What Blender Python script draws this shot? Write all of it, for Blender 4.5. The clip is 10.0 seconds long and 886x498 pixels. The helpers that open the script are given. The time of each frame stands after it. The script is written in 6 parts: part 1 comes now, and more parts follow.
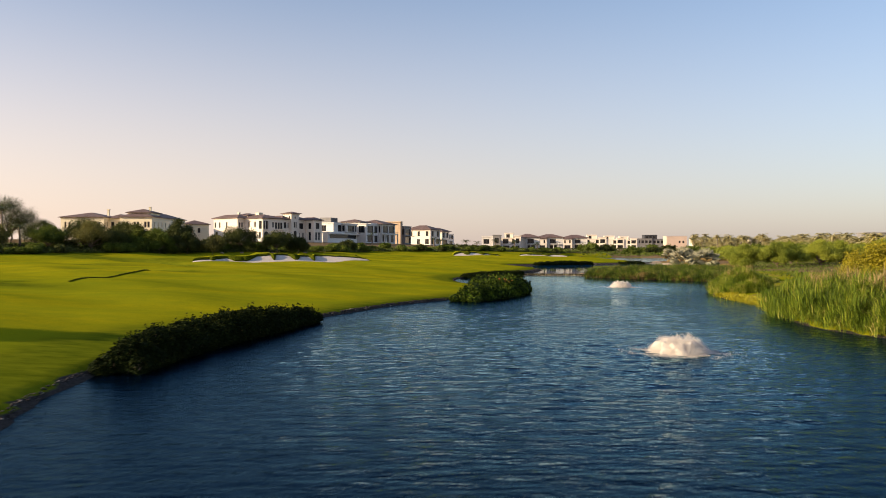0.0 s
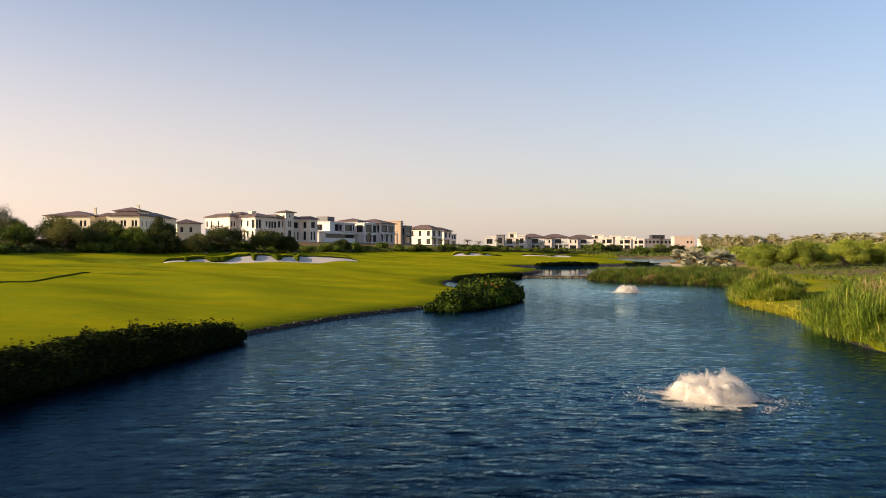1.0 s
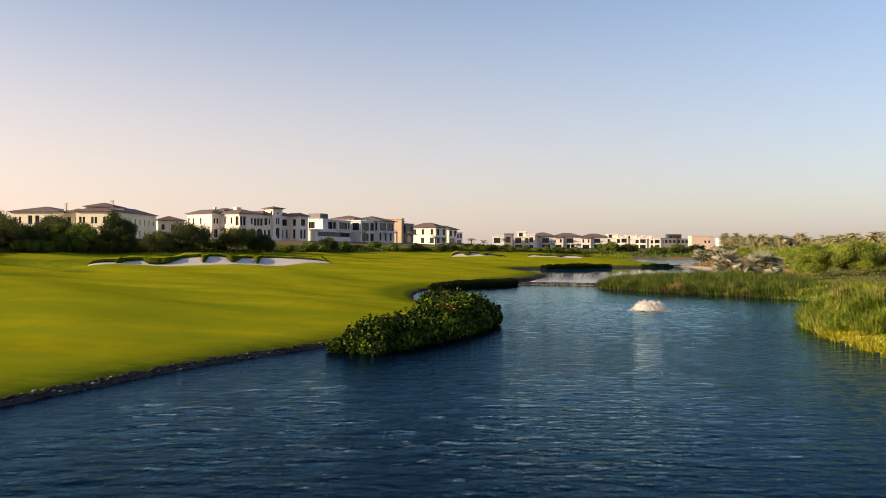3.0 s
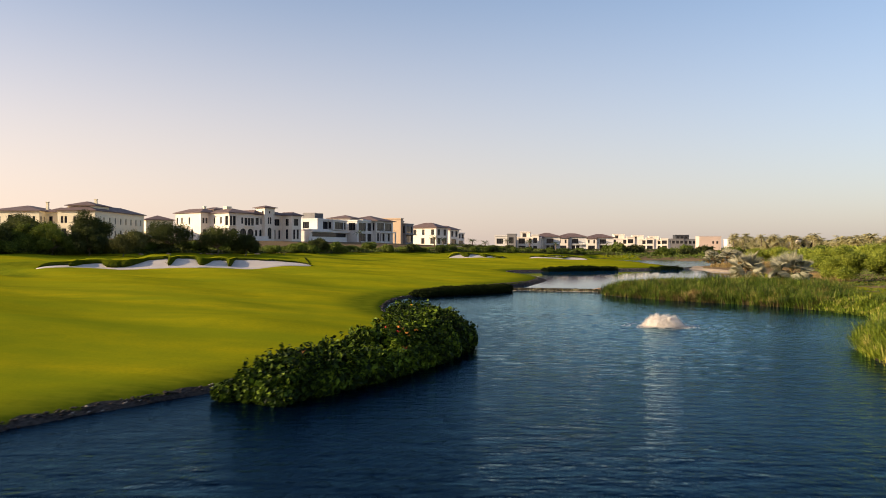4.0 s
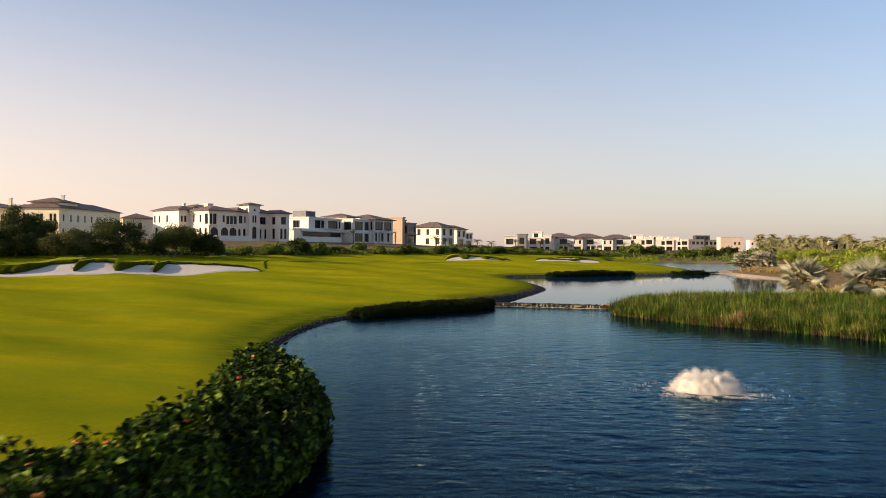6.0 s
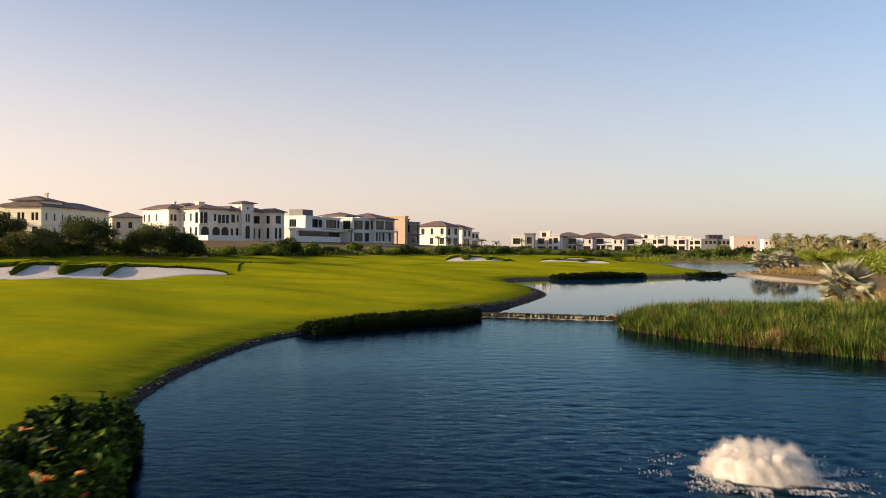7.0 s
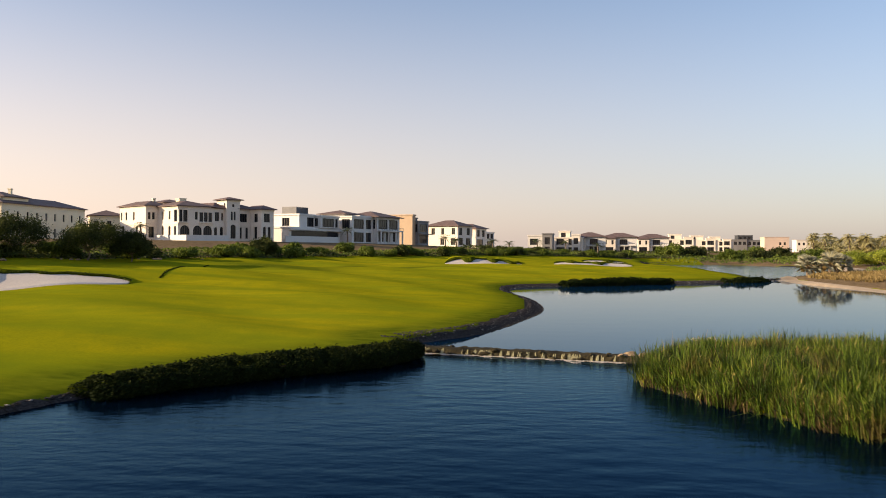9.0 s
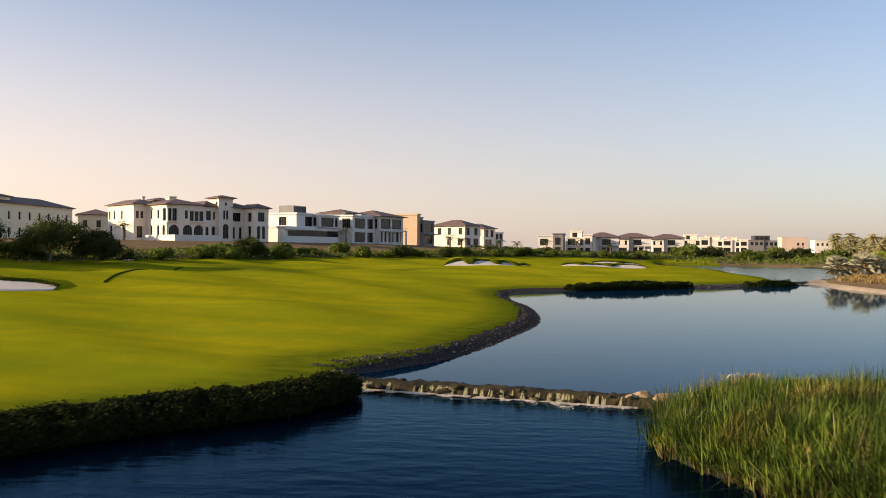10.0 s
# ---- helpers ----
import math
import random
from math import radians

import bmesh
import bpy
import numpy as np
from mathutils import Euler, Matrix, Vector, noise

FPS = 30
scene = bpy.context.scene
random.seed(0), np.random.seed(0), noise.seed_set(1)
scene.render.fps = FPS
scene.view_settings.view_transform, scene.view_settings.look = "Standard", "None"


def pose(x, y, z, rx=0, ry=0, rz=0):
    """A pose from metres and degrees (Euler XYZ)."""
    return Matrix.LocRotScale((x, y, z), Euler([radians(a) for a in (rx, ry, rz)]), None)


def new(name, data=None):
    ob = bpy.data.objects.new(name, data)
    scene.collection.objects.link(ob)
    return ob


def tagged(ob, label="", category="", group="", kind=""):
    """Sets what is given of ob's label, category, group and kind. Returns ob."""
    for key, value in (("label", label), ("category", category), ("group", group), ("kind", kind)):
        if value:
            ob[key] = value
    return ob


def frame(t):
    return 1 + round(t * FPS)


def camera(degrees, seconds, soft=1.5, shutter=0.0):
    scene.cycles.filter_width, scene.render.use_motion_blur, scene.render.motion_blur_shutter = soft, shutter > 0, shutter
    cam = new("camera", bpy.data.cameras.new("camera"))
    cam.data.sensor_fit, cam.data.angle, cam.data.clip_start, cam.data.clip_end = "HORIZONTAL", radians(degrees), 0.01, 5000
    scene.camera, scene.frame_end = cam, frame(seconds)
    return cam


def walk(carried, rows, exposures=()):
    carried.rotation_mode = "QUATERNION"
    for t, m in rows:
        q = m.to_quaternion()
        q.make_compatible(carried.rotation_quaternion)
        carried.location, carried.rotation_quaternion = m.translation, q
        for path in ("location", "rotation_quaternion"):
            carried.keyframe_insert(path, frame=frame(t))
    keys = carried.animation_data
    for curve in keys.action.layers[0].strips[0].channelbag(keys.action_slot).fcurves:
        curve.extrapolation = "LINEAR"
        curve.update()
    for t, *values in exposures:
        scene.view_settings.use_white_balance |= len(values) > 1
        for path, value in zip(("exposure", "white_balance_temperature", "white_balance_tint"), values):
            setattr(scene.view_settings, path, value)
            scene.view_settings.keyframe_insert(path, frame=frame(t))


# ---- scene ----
cam = camera(55.7, 10.0, soft=0.9, shutter=0.35)
METRES, EYE, TILT, LEAN, TURN = 120.0, 4.75, 0.0, 0.0, 0.0
ROWS = [
    (0.0, 0.0, 0.0, 0.0, -0.0, 0.0, 0.0),
    (0.5, 0.0115, 0.0504, -0.0001, 0.28, -0.0, -0.03),
    (1.0, 0.0212, 0.0981, -0.0002, 0.46, 0.01, -0.05),
    (1.5, 0.0316, 0.1496, -0.0, 0.63, -0.03, -0.09),
    (2.0, 0.0404, 0.1977, 0.0006, 0.85, -0.03, -0.13),
    (2.5, 0.0499, 0.2496, 0.0011, 1.17, -0.07, -0.17),
    (4.0, 0.0767, 0.398, 0.0031, 1.84, -0.03, -0.22),
    (4.5, 0.0862, 0.4493, 0.0038, 2.11, -0.04, -0.28),
    (5.0, 0.0948, 0.496, 0.0044, 2.38, -0.01, -0.28),
    (5.5, 0.1047, 0.5467, 0.0048, 2.69, -0.0, -0.33),
    (7.0, 0.1306, 0.6926, 0.0063, 3.77, -0.04, -0.28),
    (7.5, 0.139, 0.7437, 0.0065, 4.14, -0.02, -0.29),
    (8.0, 0.1467, 0.791, 0.0065, 4.5, 0.0, -0.27),
    (8.5, 0.1546, 0.8416, 0.0062, 4.92, 0.02, -0.28),
    (9.0, 0.1614, 0.8879, 0.0063, 5.44, 0.03, -0.28),
    (9.5, 0.1682, 0.9382, 0.0064, 5.98, 0.05, -0.27),
    (10.0, 0.1741, 0.9844, 0.0063, 6.36, 0.07, -0.28),
]
walk(cam, [(t, pose(0, 0, EYE, TILT, LEAN, TURN) @ pose(METRES * x, METRES * y, METRES * z, 90 + pitch, roll, yaw)) for t, x, y, z, yaw, pitch, roll in ROWS],
     exposures=[(0.0, 0.72, 6570, 14), (10.0, 0.72, 6570, 14)])

# ---- world, sun ----
SUN_AZ, SUN_EL = 107.0, 16.0   # degrees left of straight ahead (+y), degrees above the horizon
sun_dir = Vector((-math.sin(radians(SUN_AZ)) * math.cos(radians(SUN_EL)), math.cos(radians(SUN_AZ)) * math.cos(radians(SUN_EL)), math.sin(radians(SUN_EL))))
world = bpy.data.worlds.new("sky")
scene.world = world
world.use_nodes = True
wn = world.node_tree
sky = wn.nodes.new("ShaderNodeTexSky")
sky.sky_type = "NISHITA"
sky.sun_disc = False
sky.sun_elevation = radians(SUN_EL)
sky.sun_rotation = -radians(SUN_AZ)
sky.altitude = 0.0
sky.air_density = 1.0
sky.dust_density = 1.4
sky.ozone_density = 2.5
wn.nodes["Background"].inputs["Strength"].default_value = 0.12
haze = wn.nodes.new("ShaderNodeMix")   # desert haze: rosy veil over the clear sky
haze.data_type = "RGBA"
toward = wn.nodes.new("ShaderNodeVectorMath")   # dust scatters forwards: the veil is brighter and warmer on the sun's side
toward.operation = "DOT_PRODUCT"
toward.inputs[1].default_value = (sun_dir.x, sun_dir.y, 0.0)
side = wn.nodes.new("ShaderNodeMapRange")
side.inputs["From Min"].default_value = -0.85
side.inputs["From Max"].default_value = 0.45
veil = wn.nodes.new("ShaderNodeMix")
veil.data_type = "RGBA"
veil.inputs[6].default_value = (3.45, 2.9, 2.85, 1)
veil.inputs[7].default_value = (6.6, 5.0, 3.95, 1)
much = wn.nodes.new("ShaderNodeMath")
much.operation = "MULTIPLY"
more = wn.nodes.new("ShaderNodeMapRange")
more.inputs["To Min"].default_value = 0.75
more.inputs["To Max"].default_value = 1.45
up_in = wn.nodes.new("ShaderNodeTexCoord")
up_z = wn.nodes.new("ShaderNodeSeparateXYZ")
thick = wn.nodes.new("ShaderNodeMapRange")   # the veil thins from the horizon upwards
thick.interpolation_type = "SMOOTHSTEP"
thick.inputs["From Min"].default_value = -0.02
thick.inputs["From Max"].default_value = 0.38
thick.inputs["To Min"].default_value = 0.55
thick.inputs["To Max"].default_value = 0.03
wn.links.new(up_in.outputs["Generated"], up_z.inputs[0])
wn.links.new(up_z.outputs["Z"], thick.inputs["Value"])
wn.links.new(up_in.outputs["Generated"], toward.inputs[0])
wn.links.new(toward.outputs["Value"], side.inputs["Value"])
wn.links.new(side.outputs["Result"], veil.inputs[0])
wn.links.new(side.outputs["Result"], more.inputs["Value"])
wn.links.new(thick.outputs["Result"], much.inputs[0])
wn.links.new(more.outputs["Result"], much.inputs[1])
wn.links.new(much.outputs[0], haze.inputs[0])
wn.links.new(veil.outputs[2], haze.inputs[7])
wn.links.new(sky.outputs["Color"], haze.inputs[6])
wn.links.new(haze.outputs[2], wn.nodes["Background"].inputs["Color"])
sun = new("sun", bpy.data.lights.new("sun", "SUN"))
sun.data.energy = 5.0
sun.data.angle = radians(0.6)
sun.data.color = (1.0, 0.79, 0.50)
sun.rotation_mode = "QUATERNION"
sun.rotation_quaternion = sun_dir.to_track_quat("Z", "Y")


# ---- materials ----
def node_mat(name, rough=0.7, metal=0.0):
    m = bpy.data.materials.new(name)
    m.use_nodes = True
    nt = m.node_tree
    b = nt.nodes["Principled BSDF"]
    b.inputs["Roughness"].default_value = rough
    b.inputs["Metallic"].default_value = metal
    return m, nt, b


def coords(nt, scale=(1, 1, 1)):
    g = nt.nodes.new("ShaderNodeNewGeometry")
    mp = nt.nodes.new("ShaderNodeMapping")
    mp.inputs["Scale"].default_value = scale
    nt.links.new(g.outputs["Position"], mp.inputs["Vector"])
    return mp.outputs["Vector"]


def noise_tex(nt, vec, scale, detail=4.0, rough=0.55):
    n = nt.nodes.new("ShaderNodeTexNoise")
    n.inputs["Scale"].default_value = scale
    n.inputs["Detail"].default_value = detail
    n.inputs["Roughness"].default_value = rough
    nt.links.new(vec, n.inputs["Vector"])
    return n.outputs["Fac"]


def ramp(nt, fac, stops):
    r = nt.nodes.new("ShaderNodeValToRGB")
    while len(r.color_ramp.elements) < len(stops):
        r.color_ramp.elements.new(0.5)
    for e, (p, c) in zip(r.color_ramp.elements, stops):
        e.position = p
        e.color = (*c, 1)
    nt.links.new(fac, r.inputs["Fac"])
    return r.outputs["Color"]


def mix(nt, fac, a, b, mode="MIX"):
    n = nt.nodes.new("ShaderNodeMix")
    n.data_type = "RGBA"
    n.blend_type = mode
    for sock, v in ((n.inputs[0], fac), (n.inputs[6], a), (n.inputs[7], b)):
        if isinstance(v, (int, float)):
            sock.default_value = v
        elif isinstance(v, tuple):
            sock.default_value = (*v, 1)
        else:
            nt.links.new(v, sock)
    return n.outputs[2]


def bump(nt, b, height, strength=0.3, dist=0.02):
    n = nt.nodes.new("ShaderNodeBump")
    n.inputs["Strength"].default_value = strength
    n.inputs["Distance"].default_value = dist
    nt.links.new(height, n.inputs["Height"])
    nt.links.new(n.outputs["Normal"], b.inputs["Normal"])


def plain(name, c1, c2, rough=0.7, scale=0.6, fine=9.0, bump_s=0.25, bump_d=0.01, metal=0.0, spec=None):
    """A surface with broad and fine variation between two colours."""
    m, nt, b = node_mat(name, rough, metal)
    v = coords(nt)
    broad = noise_tex(nt, v, scale, 3)
    small = noise_tex(nt, v, fine, 5, 0.65)
    c = ramp(nt, broad, ((0.3, c1), (0.72, c2)))
    dark = tuple(x * 0.72 for x in c1)
    c = mix(nt, ramp(nt, small, ((0.35, (0.55, 0.55, 0.55)), (0.7, (0.0, 0.0, 0.0)))), c, dark)
    nt.links.new(c, b.inputs["Base Color"])
    bump(nt, b, small, bump_s, bump_d)
    if spec is not None:
        b.inputs["Specular IOR Level"].default_value = spec
    return m


def leafy(name, stops, rough=0.5, through_light=0.35, spec=0.3, dead=None, patchy=1.0):
    """Leaves: colour by island and by plant, a part of the light passes through."""
    m, nt, b = node_mat(name, rough)
    g = nt.nodes.new("ShaderNodeNewGeometry")
    oi = nt.nodes.new("ShaderNodeObjectInfo")
    broad = noise_tex(nt, coords(nt), 0.5 if patchy == 1.0 else 0.8, 3)
    if patchy != 1.0:   # clumps differ more than single leaves do
        pm = nt.nodes.new("ShaderNodeMath")
        pm.operation = "MULTIPLY_ADD"
        nt.links.new(broad, pm.inputs[0])
        pm.inputs[1].default_value = patchy
        pm.inputs[2].default_value = 0.5 - 0.5 * patchy
        broad = pm.outputs[0]
    a = nt.nodes.new("ShaderNodeMath")
    a.operation = "MULTIPLY_ADD"
    nt.links.new(g.outputs["Random Per Island"], a.inputs[0])
    a.inputs[1].default_value = 0.55
    nt.links.new(broad, a.inputs[2])
    a2 = nt.nodes.new("ShaderNodeMath")
    a2.operation = "MULTIPLY_ADD"
    nt.links.new(oi.outputs["Random"], a2.inputs[0])
    a2.inputs[1].default_value = 0.25
    nt.links.new(a.outputs[0], a2.inputs[2])
    s = nt.nodes.new("ShaderNodeMath")
    s.operation = "SUBTRACT"
    nt.links.new(a2.outputs[0], s.inputs[0])
    s.inputs[1].default_value = 0.38
    col = ramp(nt, s.outputs[0], stops)
    if dead:   # stands of old brown growth among the green
        old = noise_tex(nt, coords(nt, (1, 1, 0.25)), 0.55, 3)
        col = mix(nt, ramp(nt, old, ((0.58, (0, 0, 0)), (0.68, (0.8, 0.8, 0.8)))), col, dead)
    nt.links.new(col, b.inputs["Base Color"])
    b.inputs["Specular IOR Level"].default_value = spec
    t = nt.nodes.new("ShaderNodeBsdfTranslucent")
    warm = mix(nt, 1.0, col, (1.0, 1.0, 0.45), "MULTIPLY")
    nt.links.new(warm, t.inputs["Color"])
    ms = nt.nodes.new("ShaderNodeMixShader")
    ms.inputs[0].default_value = through_light
    nt.links.new(b.outputs[0], ms.inputs[1])
    nt.links.new(t.outputs[0], ms.inputs[2])
    nt.links.new(ms.outputs[0], nt.nodes["Material Output"].inputs["Surface"])
    return m


def lawn_mat():
    m, nt, b = node_mat("mown_grass", 0.85)
    v = coords(nt)
    broad = noise_tex(nt, coords(nt, (0.5, 1, 1)), 0.06, 4)
    mid = noise_tex(nt, v, 0.5, 4, 0.6)
    fine = noise_tex(nt, v, 7.0, 5, 0.7)
    c = ramp(nt, broad, ((0.3, (0.25, 0.242, 0.006)), (0.5, (0.325, 0.285, 0.006)), (0.72, (0.405, 0.33, 0.008))))
    c = mix(nt, ramp(nt, mid, ((0.35, (0.5, 0.5, 0.5)), (0.65, (0.0, 0.0, 0.0)))), c, (0.17, 0.185, 0.008))
    c = mix(nt, ramp(nt, fine, ((0.35, (0.34, 0.34, 0.34)), (0.62, (0.0, 0.0, 0.0)))), c, (0.095, 0.115, 0.006))
    band = noise_tex(nt, coords(nt, (0.10, 1.0, 1.0)), 0.22, 3)
    c = mix(nt, ramp(nt, band, ((0.38, (0.55, 0.55, 0.55)), (0.60, (0.0, 0.0, 0.0)))), c, (0.135, 0.18, 0.008))
    # longer, darker grass of the rough; the mask's fairway bands paint in hollow shade
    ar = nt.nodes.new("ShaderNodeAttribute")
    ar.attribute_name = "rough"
    rough_shade_c = ramp(nt, noise_tex(nt, coords(nt, (0.4, 1.0, 1.0)), 1.6, 5, 0.65), ((0.3, (0.055, 0.080, 0.005)), (0.7, (0.15, 0.165, 0.009))))
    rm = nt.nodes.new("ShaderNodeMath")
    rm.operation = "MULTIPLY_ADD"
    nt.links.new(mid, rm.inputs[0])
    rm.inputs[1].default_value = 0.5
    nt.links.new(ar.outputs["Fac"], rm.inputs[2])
    c = mix(nt, ramp(nt, rm.outputs[0], ((0.33, (0, 0, 0)), (0.85, (0.9, 0.9, 0.9)))), c, rough_shade_c)
    # dry ground and soil where the lawn gives way to planting
    at = nt.nodes.new("ShaderNodeAttribute")
    at.attribute_name = "soil"
    soil = ramp(nt, noise_tex(nt, v, 1.3, 5), ((0.3, (0.11, 0.078, 0.044)), (0.7, (0.25, 0.175, 0.10))))
    ad = nt.nodes.new("ShaderNodeMath")
    ad.operation = "MULTIPLY_ADD"
    nt.links.new(mid, ad.inputs[0])
    ad.inputs[1].default_value = 0.5
    nt.links.new(at.outputs["Fac"], ad.inputs[2])
    c = mix(nt, ramp(nt, ad.outputs[0], ((0.68, (0, 0, 0)), (0.8, (1, 1, 1)))), c, soil)
    ag = nt.nodes.new("ShaderNodeAttribute")
    ag.attribute_name = "gravel"
    pebble = ramp(nt, noise_tex(nt, v, 9.0, 4, 0.7), ((0.35, (0.018, 0.016, 0.016)), (0.65, (0.075, 0.066, 0.060))))
    c = mix(nt, ramp(nt, ag.outputs["Fac"], ((0.45, (0, 0, 0)), (0.6, (1, 1, 1)))), c, pebble)
    nt.links.new(c, b.inputs["Base Color"])
    b.inputs["Specular IOR Level"].default_value = 0.0
    bump(nt, b, fine, 0.35, 0.04)
    return m


def water_mat(name, small, big, strength, ior, deep, sheen, rough, still=None):
    m, nt, b = node_mat(name, 0.06)
    v = coords(nt, (0.45, 1.0, 1.0))
    n1 = noise_tex(nt, v, small, 4, 0.6)
    n2 = noise_tex(nt, v, big, 3, 0.5)
    patch = noise_tex(nt, coords(nt), 0.05, 3)
    ad = nt.nodes.new("ShaderNodeMath")
    ad.operation = "MULTIPLY_ADD"
    nt.links.new(n2, ad.inputs[0])
    ad.inputs[1].default_value = 2.2
    nt.links.new(n1, ad.inputs[2])
    ml = nt.nodes.new("ShaderNodeMath")
    ml.operation = "MULTIPLY"
    nt.links.new(ad.outputs[0], ml.inputs[0])
    lively = ramp(nt, patch, ((0.3, (0.45, 0.45, 0.45)), (0.7, (1, 1, 1))))
    if still:   # sheltered water: the wind's ripples die down along the pond
        xyz = nt.nodes.new("ShaderNodeSeparateXYZ")
        nt.links.new(coords(nt), xyz.inputs[0])
        mr = nt.nodes.new("ShaderNodeMapRange")
        mr.inputs["From Min"].default_value, mr.inputs["From Max"].default_value = still
        mr.inputs["To Min"].default_value, mr.inputs["To Max"].default_value = 1.0, 0.25
        nt.links.new(xyz.outputs["Y"], mr.inputs["Value"])
        lively = mix(nt, 1.0, lively, mr.outputs["Result"], "MULTIPLY")
    nt.links.new(lively, ml.inputs[1])
    bm_node = nt.nodes.new("ShaderNodeBump")
    bm_node.inputs["Strength"].default_value = strength
    bm_node.inputs["Distance"].default_value = 0.12
    nt.links.new(ml.outputs[0], bm_node.inputs["Height"])
    body = nt.nodes.new("ShaderNodeBsdfDiffuse")
    body.inputs["Color"].default_value = (*deep, 1)
    # the mirror image of the sky weakens fastest in red as the eye looks down more steeply
    tint = nt.nodes.new("ShaderNodeCombineColor")
    for k in range(3):
        fr = nt.nodes.new("ShaderNodeFresnel")
        fr.inputs["IOR"].default_value = ior[k]
        nt.links.new(bm_node.outputs["Normal"], fr.inputs["Normal"])
        ms = nt.nodes.new("ShaderNodeMath")
        ms.operation = "MULTIPLY"
        ms.inputs[1].default_value = sheen[k]
        nt.links.new(fr.outputs[0], ms.inputs[0])
        nt.links.new(ms.outputs[0], tint.inputs[k])
    gloss = nt.nodes.new("ShaderNodeBsdfGlossy")
    gloss.inputs["Roughness"].default_value = rough
    nt.links.new(tint.outputs[0], gloss.inputs["Color"])
    nt.links.new(bm_node.outputs["Normal"], gloss.inputs["Normal"])
    both = nt.nodes.new("ShaderNodeAddShader")
    nt.links.new(body.outputs[0], both.inputs[0])
    nt.links.new(gloss.outputs[0], both.inputs[1])
    nt.links.new(both.outputs[0], nt.nodes["Material Output"].inputs["Surface"])
    nt.nodes.remove(b)
    return m


def stone_mat():
    """Dark wet edging stones with a pale one here and there."""
    m, nt, b = node_mat("dark_stone", 0.75)
    v = coords(nt)
    g = nt.nodes.new("ShaderNodeNewGeometry")
    oi = nt.nodes.new("ShaderNodeObjectInfo")
    ad = nt.nodes.new("ShaderNodeMath")
    ad.operation = "ADD"
    nt.links.new(g.outputs["Random Per Island"], ad.inputs[0])
    nt.links.new(oi.outputs["Random"], ad.inputs[1])
    fr = nt.nodes.new("ShaderNodeMath")
    fr.operation = "FRACT"
    nt.links.new(ad.outputs[0], fr.inputs[0])
    c = ramp(nt, fr.outputs[0], ((0.0, (0.020, 0.016, 0.015)), (0.6, (0.048, 0.039, 0.035)), (0.93, (0.085, 0.070, 0.060)), (0.965, (0.36, 0.32, 0.28))))
    small = noise_tex(nt, v, 14, 5, 0.65)
    c = mix(nt, ramp(nt, small, ((0.35, (0.5, 0.5, 0.5)), (0.7, (0, 0, 0)))), c, (0.015, 0.012, 0.011))
    nt.links.new(c, b.inputs["Base Color"])
    b.inputs["Specular IOR Level"].default_value = 0.2
    bump(nt, b, small, 0.5, 0.02)
    return m


def glass_mat(name, tint):
    m, nt, b = node_mat(name, 0.08)
    b.inputs["Base Color"].default_value = (*tint, 1)
    b.inputs["Specular IOR Level"].default_value = 0.25
    return m


M_LAWN = lawn_mat()
M_WATER = water_mat("pond_water", 5.5, 2.4, 0.40, (1.034, 1.061, 1.096), (0.0003, 0.0020, 0.0058), (0.82, 1.0, 1.0), 0.04, (80, 122))
M_WATER_CALM = water_mat("calm_water", 2.2, 0.6, 0.02, (1.053, 1.082, 1.112), (0.0004, 0.0075, 0.021), (0.96, 0.98, 1.0), 0.02)
M_WATER_FAR = water_mat("far_water", 1.6, 0.5, 0.5, (1.10, 1.12, 1.14), (0.0004, 0.0075, 0.019), (0.95, 1.0, 1.0), 0.08)
M_STONE = stone_mat()
M_ROCK = plain("weir_rock", (0.016, 0.014, 0.009), (0.085, 0.067, 0.032), 0.8, 1.1, 9, 0.6, 0.03, 0.0, 0.1)
M_SAND = plain("bunker_sand", (0.54, 0.465, 0.40), (0.66, 0.575, 0.49), 0.9, 0.25, 6, 0.2, 0.02)
M_SANDBANK = plain("sandy_bank", (0.34, 0.25, 0.16), (0.52, 0.40, 0.27), 0.9, 0.5, 7, 0.4, 0.04)
M_CREAM = plain("cream_render", (0.84, 0.74, 0.52), (0.88, 0.79, 0.58), 0.85, 0.15, 4, 0.1)
M_WHITE = plain("white_render", (0.80, 0.71, 0.60), (0.84, 0.75, 0.65), 0.85, 0.15, 4, 0.1)
M_PURE = plain("white_paint", (0.70, 0.66, 0.61), (0.75, 0.71, 0.66), 0.6, 0.15, 4, 0.08)
M_BEIGE = plain("beige_render", (0.50, 0.36, 0.24), (0.56, 0.41, 0.28), 0.85, 0.15, 4, 0.1)
M_PINK = plain("pink_render", (0.66, 0.50, 0.40), (0.72, 0.56, 0.46), 0.85, 0.15, 4, 0.1)
M_TILE = plain("roof_tile", (0.12, 0.075, 0.065), (0.20, 0.13, 0.11), 0.75, 0.6, 3, 0.5, 0.05)
M_DARK = plain("dark_cladding", (0.035, 0.038, 0.045), (0.07, 0.07, 0.075), 0.5, 0.4, 5, 0.1)
M_GREY = plain("grey_render", (0.20, 0.19, 0.19), (0.27, 0.26, 0.25), 0.8, 0.3, 5, 0.1)
M_FRAME = plain("window_frame", (0.06, 0.05, 0.045), (0.10, 0.085, 0.075), 0.5, 0.6, 8, 0.05)
M_GLASS = glass_mat("window_glass", (0.012, 0.014, 0.018))
M_BARK = plain("bark", (0.11, 0.08, 0.055), (0.24, 0.18, 0.13), 0.9, 1.5, 11, 0.7, 0.03)
